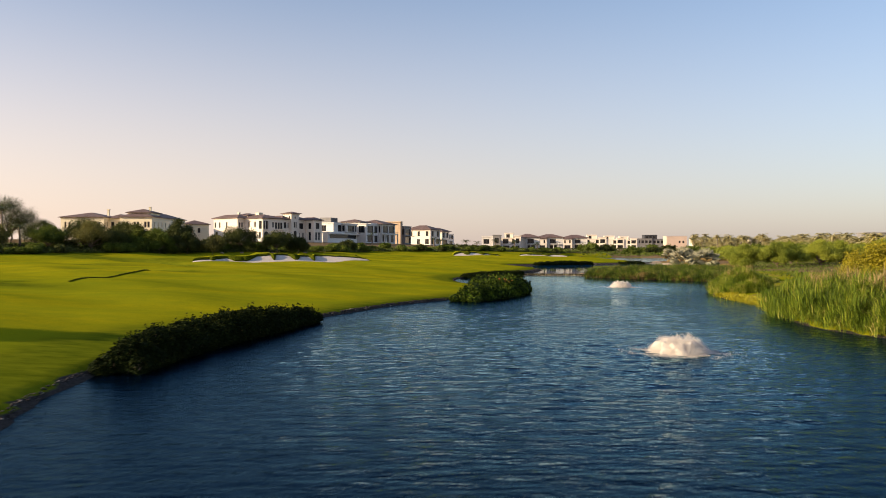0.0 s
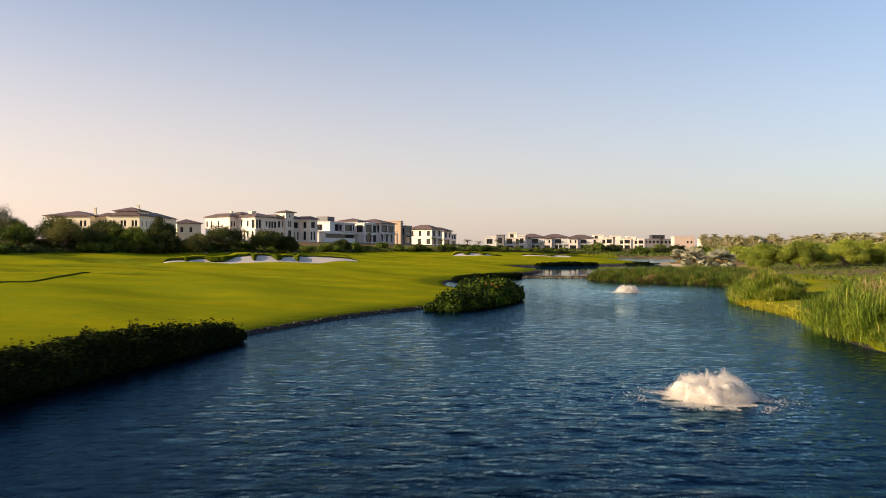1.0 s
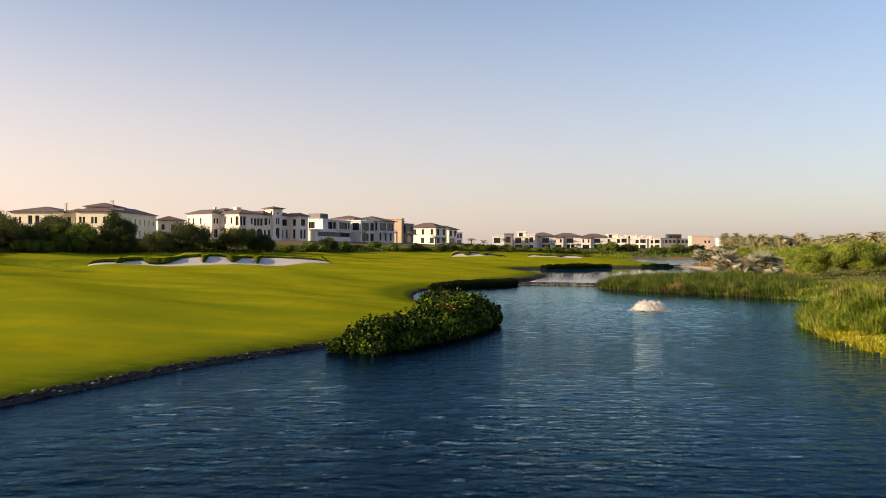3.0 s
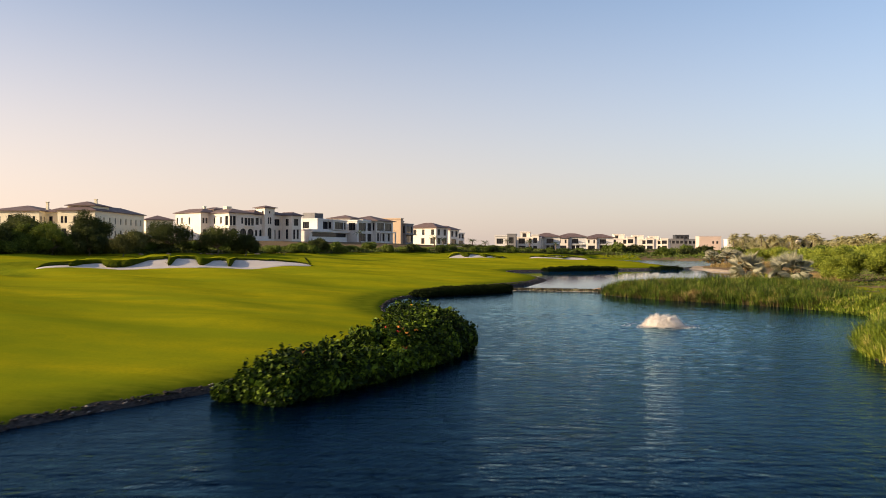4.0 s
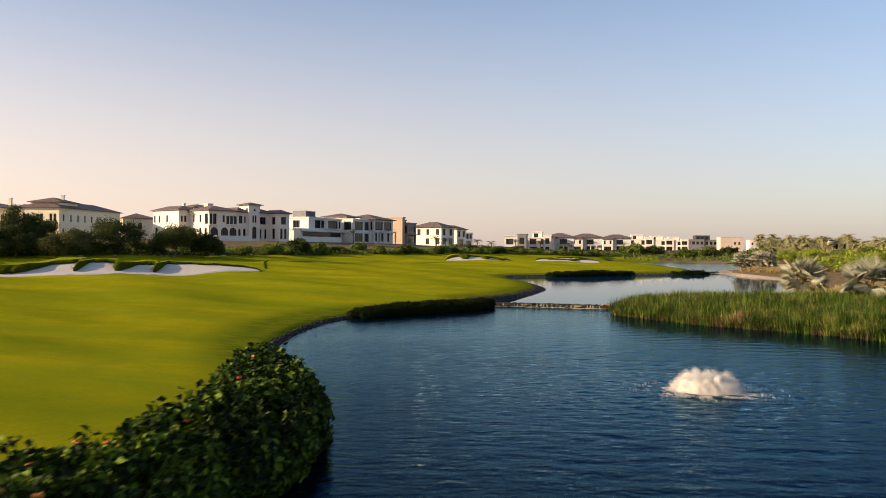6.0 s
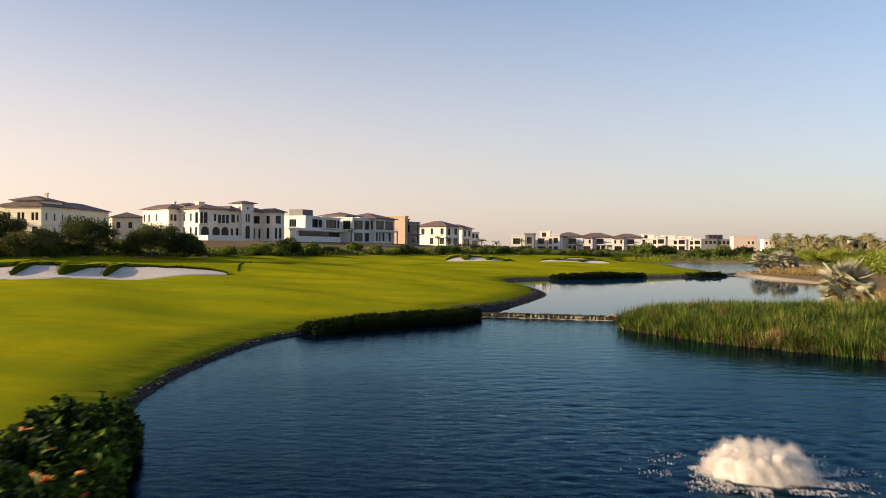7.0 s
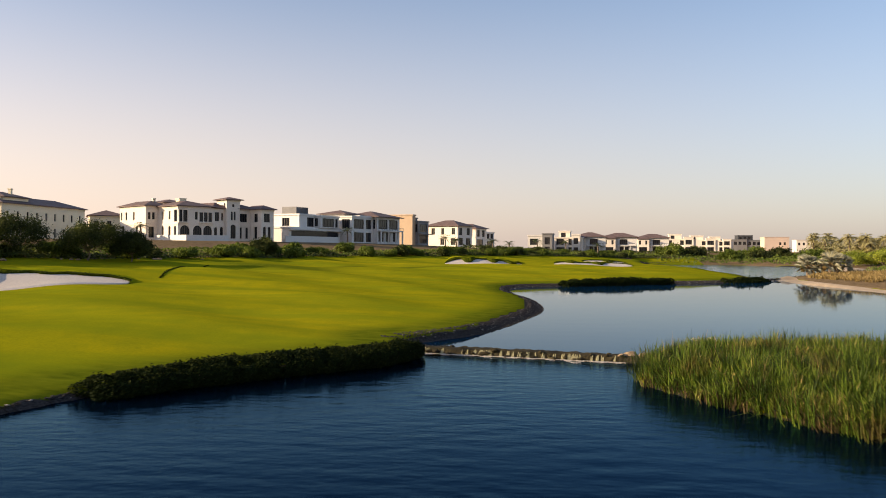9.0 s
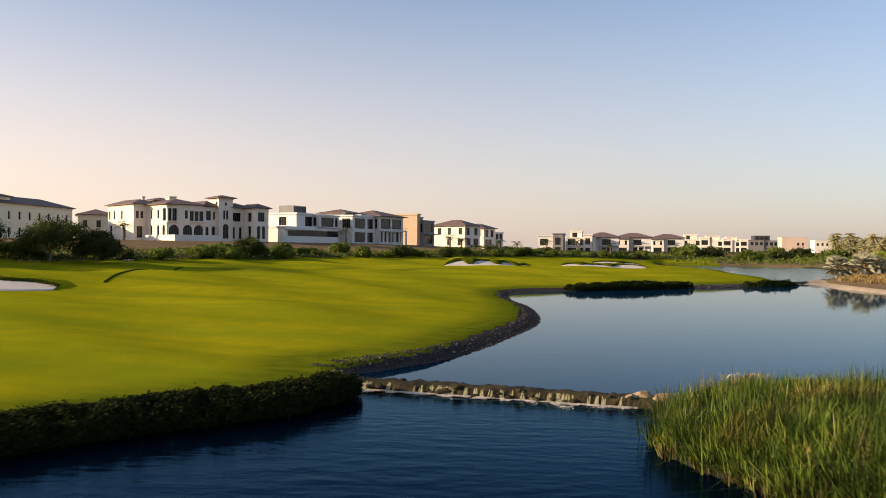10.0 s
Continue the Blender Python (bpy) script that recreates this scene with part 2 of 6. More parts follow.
# hedge and lantana ramps near black: shade inside the foliage mixed into leaf colour
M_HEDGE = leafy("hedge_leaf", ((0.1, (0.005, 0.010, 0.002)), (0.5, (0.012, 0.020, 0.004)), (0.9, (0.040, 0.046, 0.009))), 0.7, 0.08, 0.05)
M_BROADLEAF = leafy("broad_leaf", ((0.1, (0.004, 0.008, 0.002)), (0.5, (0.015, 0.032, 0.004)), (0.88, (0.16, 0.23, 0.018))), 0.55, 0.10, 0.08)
M_TREE = leafy("tree_leaf", ((0.1, (0.018, 0.026, 0.008)), (0.5, (0.050, 0.062, 0.018)), (0.9, (0.115, 0.125, 0.034))), 0.65, 0.25, 0.1)
M_OLIVE = leafy("olive_leaf", ((0.1, (0.065, 0.065, 0.02)), (0.5, (0.13, 0.125, 0.04)), (0.9, (0.21, 0.19, 0.06))), 0.65, 0.25, 0.1)
M_DEAD = leafy("dead_reed", ((0.1, (0.022, 0.016, 0.008)), (0.5, (0.055, 0.040, 0.018)), (0.9, (0.13, 0.09, 0.04))), 0.8, 0.1, 0.1)
M_GHAF = leafy("pale_tree_leaf", ((0.1, (0.075, 0.105, 0.012)), (0.5, (0.23, 0.275, 0.028)), (0.9, (0.40, 0.42, 0.05))), 0.6, 0.35)
M_YELLOW = leafy("yellow_leaf", ((0.1, (0.14, 0.14, 0.008)), (0.5, (0.27, 0.24, 0.010)), (0.9, (0.42, 0.34, 0.02))), 0.6, 0.3)
M_SHRUB = leafy("shrub_leaf", ((0.1, (0.045, 0.07, 0.012)), (0.5, (0.095, 0.13, 0.02)), (0.9, (0.18, 0.21, 0.04))), 0.65, 0.3, 0.12)
M_REED = leafy("reed_blade", ((0.05, (0.018, 0.030, 0.004)), (0.42, (0.058, 0.100, 0.010)), (0.76, (0.155, 0.205, 0.022)), (0.93, (0.30, 0.25, 0.08))), 0.6, 0.22, 0.15, (0.13, 0.095, 0.028), 2.2)
M_REED_PALE = leafy("pale_reed", ((0.05, (0.07, 0.095, 0.010)), (0.45, (0.15, 0.18, 0.018)), (0.8, (0.27, 0.28, 0.05)), (0.95, (0.42, 0.36, 0.16))), 0.6, 0.25, 0.12)
M_REED_DARK = leafy("dark_rush", ((0.05, (0.025, 0.042, 0.006)), (0.5, (0.055, 0.085, 0.010)), (0.9, (0.10, 0.13, 0.018))), 0.6, 0.22, 0.12)
M_BED = leafy("bed_leaf", ((0.05, (0.014, 0.024, 0.004)), (0.45, (0.060, 0.092, 0.010)), (0.8, (0.17, 0.20, 0.022)), (0.93, (0.28, 0.21, 0.07))), 0.6, 0.22, 0.12, (0.085, 0.062, 0.020), 2.2)
M_CANE = leafy("cane_leaf", ((0.05, (0.05, 0.085, 0.008)), (0.45, (0.135, 0.19, 0.016)), (0.75, (0.26, 0.295, 0.03)), (0.95, (0.44, 0.38, 0.12))), 0.6, 0.25, 0.12, None, 2.0)
M_DRY = leafy("dry_grass", ((0.1, (0.17, 0.11, 0.04)), (0.5, (0.30, 0.21, 0.08)), (0.9, (0.42, 0.31, 0.14))), 0.7, 0.25)
M_STRAW = leafy("bleached_straw", ((0.1, (0.20, 0.15, 0.08)), (0.5, (0.42, 0.34, 0.21)), (0.9, (0.62, 0.54, 0.38))), 0.7, 0.2)
M_LIME = leafy("shore_grass", ((0.1, (0.20, 0.20, 0.008)), (0.5, (0.34, 0.31, 0.012)), (0.9, (0.48, 0.42, 0.03))), 0.6, 0.3)
M_SILVER = leafy("silver_frond", ((0.1, (0.18, 0.185, 0.13)), (0.5, (0.32, 0.315, 0.23)), (0.9, (0.52, 0.47, 0.33))), 0.55, 0.15)
M_FROND = leafy("palm_frond", ((0.1, (0.23, 0.22, 0.09)), (0.5, (0.42, 0.37, 0.17)), (0.9, (0.60, 0.52, 0.27))), 0.6, 0.2)
M_PALM = leafy("green_frond", ((0.1, (0.04, 0.055, 0.014)), (0.5, (0.08, 0.10, 0.025)), (0.9, (0.15, 0.17, 0.05))), 0.6, 0.2)
M_ORANGE = plain("orange_petal", (0.72, 0.20, 0.02), (0.85, 0.36, 0.03), 0.6, 3, 20, 0.1)
M_RED = plain("red_petal", (0.60, 0.02, 0.015), (0.75, 0.05, 0.02), 0.6, 3, 20, 0.1)


def foam_mat():
    m, nt, b = node_mat("white_water", 0.35)
    b.inputs["Base Color"].default_value = (0.85, 0.79, 0.72, 1)
    t = nt.nodes.new("ShaderNodeBsdfTranslucent")
    t.inputs["Color"].default_value = (0.85, 0.79, 0.72, 1)
    ms = nt.nodes.new("ShaderNodeMixShader")
    ms.inputs[0].default_value = 0.45
    nt.links.new(b.outputs[0], ms.inputs[1])
    nt.links.new(t.outputs[0], ms.inputs[2])
    nt.links.new(ms.outputs[0], nt.nodes["Material Output"].inputs["Surface"])
    return m


M_FOAM = foam_mat()


# ---- mesh helpers ----
def fast_mesh(name, verts, faces, mat, smooth=False):
    """A mesh from numpy arrays: verts (n, 3), faces (m, k)."""
    verts = np.asarray(verts, np.float32)
    faces = np.asarray(faces, np.int32)
    me = bpy.data.meshes.new(name)
    me.vertices.add(len(verts))
    me.vertices.foreach_set("co", verts.ravel())
    k = faces.shape[1]
    me.loops.add(faces.size)
    me.loops.foreach_set("vertex_index", faces.ravel())
    me.polygons.add(len(faces))
    me.polygons.foreach_set("loop_start", np.arange(0, faces.size, k, dtype=np.int32))
    me.polygons.foreach_set("use_smooth", np.full(len(faces), smooth))
    me.materials.append(mat)
    me.update(calc_edges=True)
    return me


def child(name, me, parent, label="", m=None):
    ob = new(name, me)
    ob.parent = parent
    if m is not None:
        ob.matrix_basis = m
    if label:
        tagged(ob, label)
    return ob


def bm_mesh(name, bm, mat, smooth=False):
    me = bpy.data.meshes.new(name)
    bm.to_mesh(me)
    bm.free()
    me.materials.append(mat)
    if smooth:
        for p in me.polygons:
            p.use_smooth = True
    return me


def part(name, bm, mat, parent, label="", m=None, smooth=False):
    return child(name, bm_mesh(name, bm, mat, smooth), parent, label, m)


def add_box(bm, x0, x1, y0, y1, z0, z1):
    v = [bm.verts.new((x, y, z)) for z in (z0, z1) for x, y in ((x0, y0), (x1, y0), (x1, y1), (x0, y1))]
    for f in ((3, 2, 1, 0), (4, 5, 6, 7), (0, 1, 5, 4), (1, 2, 6, 5), (2, 3, 7, 6), (3, 0, 4, 7)):
        bm.faces.new([v[i] for i in f])


def leaves(points, normals, size, rng, stretch=1.6, spread=0.9, fold=0.25, single=False):
    """Small folded leaves (two triangles each, or one for plants far off) at the points, facing roughly along the normals."""
    n = len(points)
    d = normals + rng.normal(0, spread, (n, 3))
    d /= np.linalg.norm(d, axis=1)[:, None] + 1e-9
    a = np.cross(d, rng.normal(0, 1, (n, 3)))
    a /= np.linalg.norm(a, axis=1)[:, None] + 1e-9
    b = np.cross(d, a)
    s = (size * rng.uniform(0.6, 1.35, n))[:, None]
    if single:
        v = np.stack([points - a * s * stretch * 0.5, points + a * s * stretch * 0.5, points + b * s * 0.9 + a * s * stretch * rng.uniform(-0.3, 0.3, (n, 1))], 1)
        return v.reshape(-1, 3), np.arange(3 * n).reshape(-1, 3)
    v = np.empty((n, 4, 3))
    v[:, 0] = points - a * s * stretch * 0.5
    v[:, 1] = points + b * s * 0.5 + d * s * fold
    v[:, 2] = points + a * s * stretch * 0.5
    v[:, 3] = points - b * s * 0.5 + d * s * fold
    base = np.arange(n)[:, None] * 4
    f = np.concatenate([base + np.array([[0, 2, 1]]), base + np.array([[0, 3, 2]])], 0)
    return v.reshape(-1, 3), f


def ellipsoid_cloud(rng, lobes, count, shell=0.55):
    """Points and outward normals spread through a set of lobes (x, y, z, rx, ry, rz)."""
    lob = np.array(lobes)
    w = (lob[:, 3] * lob[:, 4] * lob[:, 5]) ** 0.67
    i = rng.choice(len(lob), count, p=w / w.sum())
    d = rng.normal(0, 1, (count, 3))
    d /= np.linalg.norm(d, axis=1)[:, None]
    r = shell + (1 - shell) * rng.random(count) ** 0.6
    p = lob[i, :3] + d * lob[i, 3:] * r[:, None]
    return p, d


def tube(bm, pts, radii, sides=6):
    """A tapered tube along points, closed at its end."""
    rings = []
    for k, (p, r) in enumerate(zip(pts, radii)):
        t = (Vector(pts[min(k + 1, len(pts) - 1)]) - Vector(pts[max(k - 1, 0)])).normalized()
        a = t.orthogonal().normalized()
        b = t.cross(a)
        rings.append([bm.verts.new(Vector(p) + (a * math.cos(q) + b * math.sin(q)) * r) for q in (2 * math.pi * j / sides for j in range(sides))])
    for r0, r1 in zip(rings, rings[1:]):
        for j in range(sides):
            bm.faces.new((r0[j], r0[(j + 1) % sides], r1[(j + 1) % sides], r1[j]))
    bm.faces.new(rings[-1])


# ---- the lie of the land ----
POND_LOW = [(-15, -60), (-13, 0), (-11.3, 18), (-12.7, 27), (-13.2, 38), (-11, 49), (-8.7, 57), (-6.1, 64.7), (-3.4, 71.5), (0.4, 77.7),
            (4, 84), (7.3, 91), (7.0, 97), (5.5, 104), (3.2, 111), (2.0, 119), (1.9, 128), (3.0, 135), (7, 141.5), (12, 146), (13.6, 149), (13.9, 151.0),
            (20, 149.4), (25.5, 147.9), (24.4, 144.6), (24.4, 141), (26.6, 137), (29.5, 132.5), (33, 129), (36.5, 125), (39, 120), (40, 114), (38, 106), (33.5, 98), (29.5, 91.5), (27.3, 84), (26.8, 76),
            (26.3, 67), (23.6, 58), (22.4, 50), (24, 42), (27, 30), (29, 0), (30, -60)]
POND_UP = [(13.7, 151.6), (14.4, 154), (16.9, 158.3), (19.3, 167.8), (21.2, 179.9), (20.4, 195), (18.3, 207), (18.0, 218), (21, 225), (30, 231),
           (42, 240), (52, 246), (60, 254.5), (67, 261), (66, 252), (64, 242), (65, 230), (66, 215), (60, 195), (51, 176), (44, 162), (38.5, 150), (30, 148.4), (25.9, 148.6)]
POND_FAR = [(60.5, 258), (62, 275), (63, 300), (66, 330), (64, 360), (60, 392), (72, 412), (92, 402), (104, 372), (100, 335), (90, 302), (78, 282), (67, 264)]
LEVELS = (0.0, 0.28, 0.55)


def round_off(pts, steps=5):
    """A closed smooth curve through the points."""
    p = np.array(pts, float)
    out = []
    for i in range(len(p)):
        a, b, c, d = p[i - 1], p[i], p[(i + 1) % len(p)], p[(i + 2) % len(p)]
        for k in range(steps):
            t = k / steps
            out.append(0.5 * (2 * b + (c - a) * t + (2 * a - 5 * b + 4 * c - d) * t * t + (3 * b - a - 3 * c + d) * t ** 3))
    return np.array(out)


SHORES = [round_off(p) for p in (POND_LOW, POND_UP, POND_FAR)]


def polyline_distance(x, y, pts, closed=True):
    """Distance to a polyline; for a closed one negative inside."""
    best = np.full(x.shape, 1e9)
    inside = np.zeros(x.shape, bool)
    n = len(pts)
    for i in range(n if closed else n - 1):
        ax, ay = pts[i]
        bx, by = pts[(i + 1) % n]
        dx, dy = bx - ax, by - ay
        t = np.clip(((x - ax) * dx + (y - ay) * dy) / (dx * dx + dy * dy + 1e-12), 0, 1)
        best = np.minimum(best, (x - ax - t * dx) ** 2 + (y - ay - t * dy) ** 2)
        if closed:
            cross = (ay > y) != (by > y)
            inside ^= cross & (x < (bx - ax) * (y - ay) / (by - ay + 1e-12) + ax)
    d = np.sqrt(best)
    return np.where(inside, -d, d)


FOOT = [(-500, 20), (-150, 120), (-85, 176), (-55, 213), (-40, 235), (-24, 264), (-6, 302), (14, 342), (46, 400), (110, 470), (260, 560), (900, 700)]
MID = ([-60, 60, 120, 150, 200, 240, 260, 300, 430, 900], [5, 8, 18, 20, 40, 55, 63, 75, 85, 120])


def smoothstep(a, b, v):
    t = np.clip((v - a) / (b - a), 0, 1)
    return t * t * (3 - 2 * t)


def bump_at(x, y, cx, cy, rx, ry, turn):
    c, s = math.cos(radians(turn)), math.sin(radians(turn))
    u, v = (x - cx) * c + (y - cy) * s, -(x - cx) * s + (y - cy) * c
    return np.exp(-(u / rx) ** 2 - (v / ry) ** 2)


def behind_foot(x, y):
    """Distance past the foot of the villas' embankment (negative on the fairway side)."""
    d = polyline_distance(x, y, FOOT, closed=False)
    fx, fy = np.array([p[0] for p in FOOT]), np.array([p[1] for p in FOOT])
    return np.where(y > np.interp(x, fx, fy), d, -d)


def land(x, y):
    """The ground's height and its bare-soil share."""
    x, y = np.asarray(x, float), np.asarray(y, float)
    ds = [polyline_distance(x, y, s) for s in SHORES]
    d = np.minimum(np.minimum(ds[0], ds[1]), ds[2])
    w = [1 / np.maximum(q, 0.05) ** 2 for q in ds]
    level = (w[1] * LEVELS[1] + w[2] * LEVELS[2]) / (w[0] + w[1] + w[2])
    left = x < np.interp(y, *MID)
    o = np.maximum(d, 0)
    wide = 0.3 + 1.2 * smoothstep(151, 166, y)
    kerb = 0.6 + 0.4 * smoothstep(138, 158, y)
    rise_l = 0.34 * kerb * smoothstep(0, wide, o) + 0.10 * kerb * smoothstep(wide, wide + 0.2, o) + 2.1 * (1 - np.exp(-np.maximum(o - wide, 0) / 24))
    rise_r = 0.25 * smoothstep(0, 1.2, o) + 1.7 * (1 - np.exp(-o / 22)) + 2.2 * smoothstep(40, 220, o)
    rise = np.where(left, rise_l, rise_r)
    z = level + rise
    # mounds of the fairway
    z += np.where(left, 0.85 * bump_at(x, y, -39, 180, 27, 8, 42) + 0.7 * bump_at(x, y, -22, 205, 16, 9, 30) + 0.35 * bump_at(x, y, 8, 293, 20, 7, 20)
                  + 0.45 * bump_at(x, y, -52, 114, 24, 8, -28) - 0.5 * bump_at(x, y, -52, 131, 28, 7, -28) - 0.85 * bump_at(x, y, -53, 152.5, 19, 2.6, -42) - 0.6 * bump_at(x, y, -36, 98.5, 11, 2.0, -25) + 0.5 * bump_at(x, y, -30, 95, 14, 7, -30) + 0.3 * bump_at(x, y, 36, 300, 18, 8, 10), 0)
    z += np.where(left, smoothstep(3, 14, o) * (0.12 * np.sin(0.31 * x + 0.22 * y) + 0.11 * np.sin(0.17 * x - 0.33 * y + 1) + 0.06 * np.sin(0.27 * x + 0.62 * y)), 0)
    # embankment and plateau of the villas
    b = behind_foot(x, y)
    top = 7.4 - 3.2 * smoothstep(360, 470, y)
    z = z + (top - z) * smoothstep(-25, 55, b)
    z = np.where(d < 0, level - 1.4 * smoothstep(0, 3.0, -d) - 0.05, z)
    far = smoothstep(500, 900, np.hypot(x, y))
    z = z + (4.6 - z) * far
    soil = smoothstep(0.5, 4.0, b) * 0.9
    soil = np.maximum(soil, np.where(left, 0, 0.44 * smoothstep(0.1, 0.6, o) + 0.36 * smoothstep(12, 34, o)))
    soil = np.maximum(soil, np.where(~left & (y > 150), 0.9 * smoothstep(0.3, 1.5, o), 0))
    soil = np.maximum(soil, far)
    gravel = np.where(left, smoothstep(wide + 0.2, wide - 0.1, o), smoothstep(0.5, 0.1, o))
    # these ovals put the dark streaks of shaded hollows and mounds into the colour
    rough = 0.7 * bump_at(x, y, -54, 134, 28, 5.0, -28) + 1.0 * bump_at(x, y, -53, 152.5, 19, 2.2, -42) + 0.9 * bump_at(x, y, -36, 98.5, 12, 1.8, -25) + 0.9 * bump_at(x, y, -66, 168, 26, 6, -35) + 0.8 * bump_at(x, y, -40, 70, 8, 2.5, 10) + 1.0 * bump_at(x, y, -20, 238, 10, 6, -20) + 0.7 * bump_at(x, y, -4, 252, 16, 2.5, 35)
    # long grass along the shores
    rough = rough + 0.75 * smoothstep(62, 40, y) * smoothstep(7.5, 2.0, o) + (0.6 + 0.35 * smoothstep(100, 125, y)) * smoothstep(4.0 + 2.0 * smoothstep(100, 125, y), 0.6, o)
    return z, soil, gravel, np.where(left, np.clip(rough, 0, 1), 0)


def height(x, y):
    return float(land(np.array([x]), np.array([y]))[0][0])


def axis(lo, hi, step, far):
    a = list(np.arange(lo, hi + step, step))
    s, lo_side, hi_side = step, [], []
    v = a[0]
    while v > -far:
        s *= 1.16
        v -= s
        lo_side.append(v)
    s, v = step, a[-1]
    while v < far:
        s *= 1.16
        v += s
        hi_side.append(v)
    return np.array(lo_side[::-1] + a + hi_side)


gx, gy = axis(-48, 72, 0.6, 4500), axis(8, 268, 0.7, 4500)
X, Y = np.meshgrid(gx, gy)
Z, SOIL, GRAVEL, ROUGH_SHADE = land(X.ravel(), Y.ravel())
nx, ny = len(gx), len(gy)
ii = (np.arange(ny - 1)[:, None] * nx + np.arange(nx - 1)[None, :]).ravel()
ground_me = fast_mesh("ground", np.stack([X.ravel(), Y.ravel(), Z], 1), np.stack([ii, ii + 1, ii + nx + 1, ii + nx], 1), M_LAWN, True)
at = ground_me.attributes.new("soil", "FLOAT", "POINT")
at.data.foreach_set("value", SOIL.astype(np.float32))
at = ground_me.attributes.new("gravel", "FLOAT", "POINT")
at.data.foreach_set("value", GRAVEL.astype(np.float32))
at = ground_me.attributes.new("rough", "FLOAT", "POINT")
at.data.foreach_set("value", ROUGH_SHADE.astype(np.float32))
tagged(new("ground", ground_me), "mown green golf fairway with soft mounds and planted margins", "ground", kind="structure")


def water(name, shore, level, mat, label):
    """A flat sheet of water that runs a little under its banks."""
    c = np.roll(shore, -1, 0) - np.roll(shore, 1, 0)
    nrm = np.stack([c[:, 1], -c[:, 0]], 1) / (np.linalg.norm(c, axis=1)[:, None] + 1e-9)
    area = np.sum(shore[:, 0] * np.roll(shore[:, 1], -1) - np.roll(shore[:, 0], -1) * shore[:, 1])
    out = shore + nrm * (0.45 if area > 0 else -0.45)
    bm = bmesh.new()
    bm.faces.new([bm.verts.new((px, py, level)) for px, py in out])
    bmesh.ops.triangulate(bm, faces=bm.faces[:])
    for f in bm.faces:
        f.normal_update()
        if f.normal.z < 0:
            f.normal_flip()
    ob = new(name, bm_mesh(name, bm, mat))
    return tagged(ob, label, "water", kind="structure")



def rippled_water(shore, level, mat, label):
    """Water with real ripples: wind waves, and rings that spread from the two fountains."""
    rng = np.random.default_rng(4)
    wx = np.arange(-17, 41.2, 0.2)
    wy = np.concatenate([np.arange(-58, 10, 2.0), np.arange(10, 149.8, 0.2)])
    PX, PY = np.meshgrid(wx, wy)
    px, py = PX.ravel(), PY.ravel()
    h = np.zeros(px.shape)
    bend = 1.6 * np.sin(0.11 * px + 0.07 * py) + 1.3 * np.sin(0.05 * px - 0.13 * py + 2)
    for k in range(16):
        lam, a = 0.58 + 1.0 * rng.random() ** 1.7, radians(90 + rng.normal(0, 36))
        q = 2 * math.pi / lam
        h += 0.014 / q * np.sin(q * (px * math.cos(a) + py * math.sin(a)) + bend * rng.uniform(0.6, 1.6) + rng.uniform(0, 6.28))
    h *= 0.55 + 0.45 * np.sin(0.09 * px + 0.13 * py) * np.sin(0.06 * px - 0.085 * py + 1.0)
    for cx, cy in ((10.8, 38.4), (22.1, 104.2)):
        r = np.hypot(px - cx, py - cy)
        for lam in (0.8, 1.1, 1.5):
            q = 2 * math.pi / lam
            h += 0.026 / q * np.exp(-r / 15) * np.sin(q * r + bend * 1.2 + lam * 9)
    d = polyline_distance(px, py, shore)
    h *= (1.7 - 0.45 * smoothstep(50, 90, py) - 0.65 * smoothstep(100, 128, py))
    h *= 0.15 + 0.85 * smoothstep(-0.8, -8.0, d)
    for cx, cy in ((10.8, 38.4), (22.1, 104.2)):   # chop where the falling water strikes
        r = np.hypot(px - cx, py - cy)
        for k in range(12):
            lam, a = rng.uniform(0.5, 1.0), rng.uniform(0, 6.28)
            q = 2 * math.pi / lam
            h += 0.05 / q * np.exp(-(r / 7.0) ** 1.4) * np.sin(q * (px * math.cos(a) + py * math.sin(a)) + bend + k)
    n0, n1 = len(wx), len(wy)
    c = (np.arange(n1 - 1)[:, None] * n0 + np.arange(n0 - 1)[None, :]).ravel()
    c = c[(d[c] < 0.5) | (d[c + n0 + 1] < 0.5)]
    quads = np.stack([c, c + 1, c + n0 + 1, c + n0], 1)
    used, inv = np.unique(quads, return_inverse=True)
    me = fast_mesh("water", np.stack([px, py, level + h], 1)[used], inv.reshape(-1, 4), mat, True)
    return tagged(new("water", me), label, "water", kind="structure")


rippled_water(SHORES[0], LEVELS[0], M_WATER, "rippled deep blue pond water below a low weir")
water("water", SHORES[1], LEVELS[1], M_WATER_CALM, "calm pale blue pond water above the weir")
water("water", SHORES[2], LEVELS[2], M_WATER_FAR, "small far pond behind the second weir")


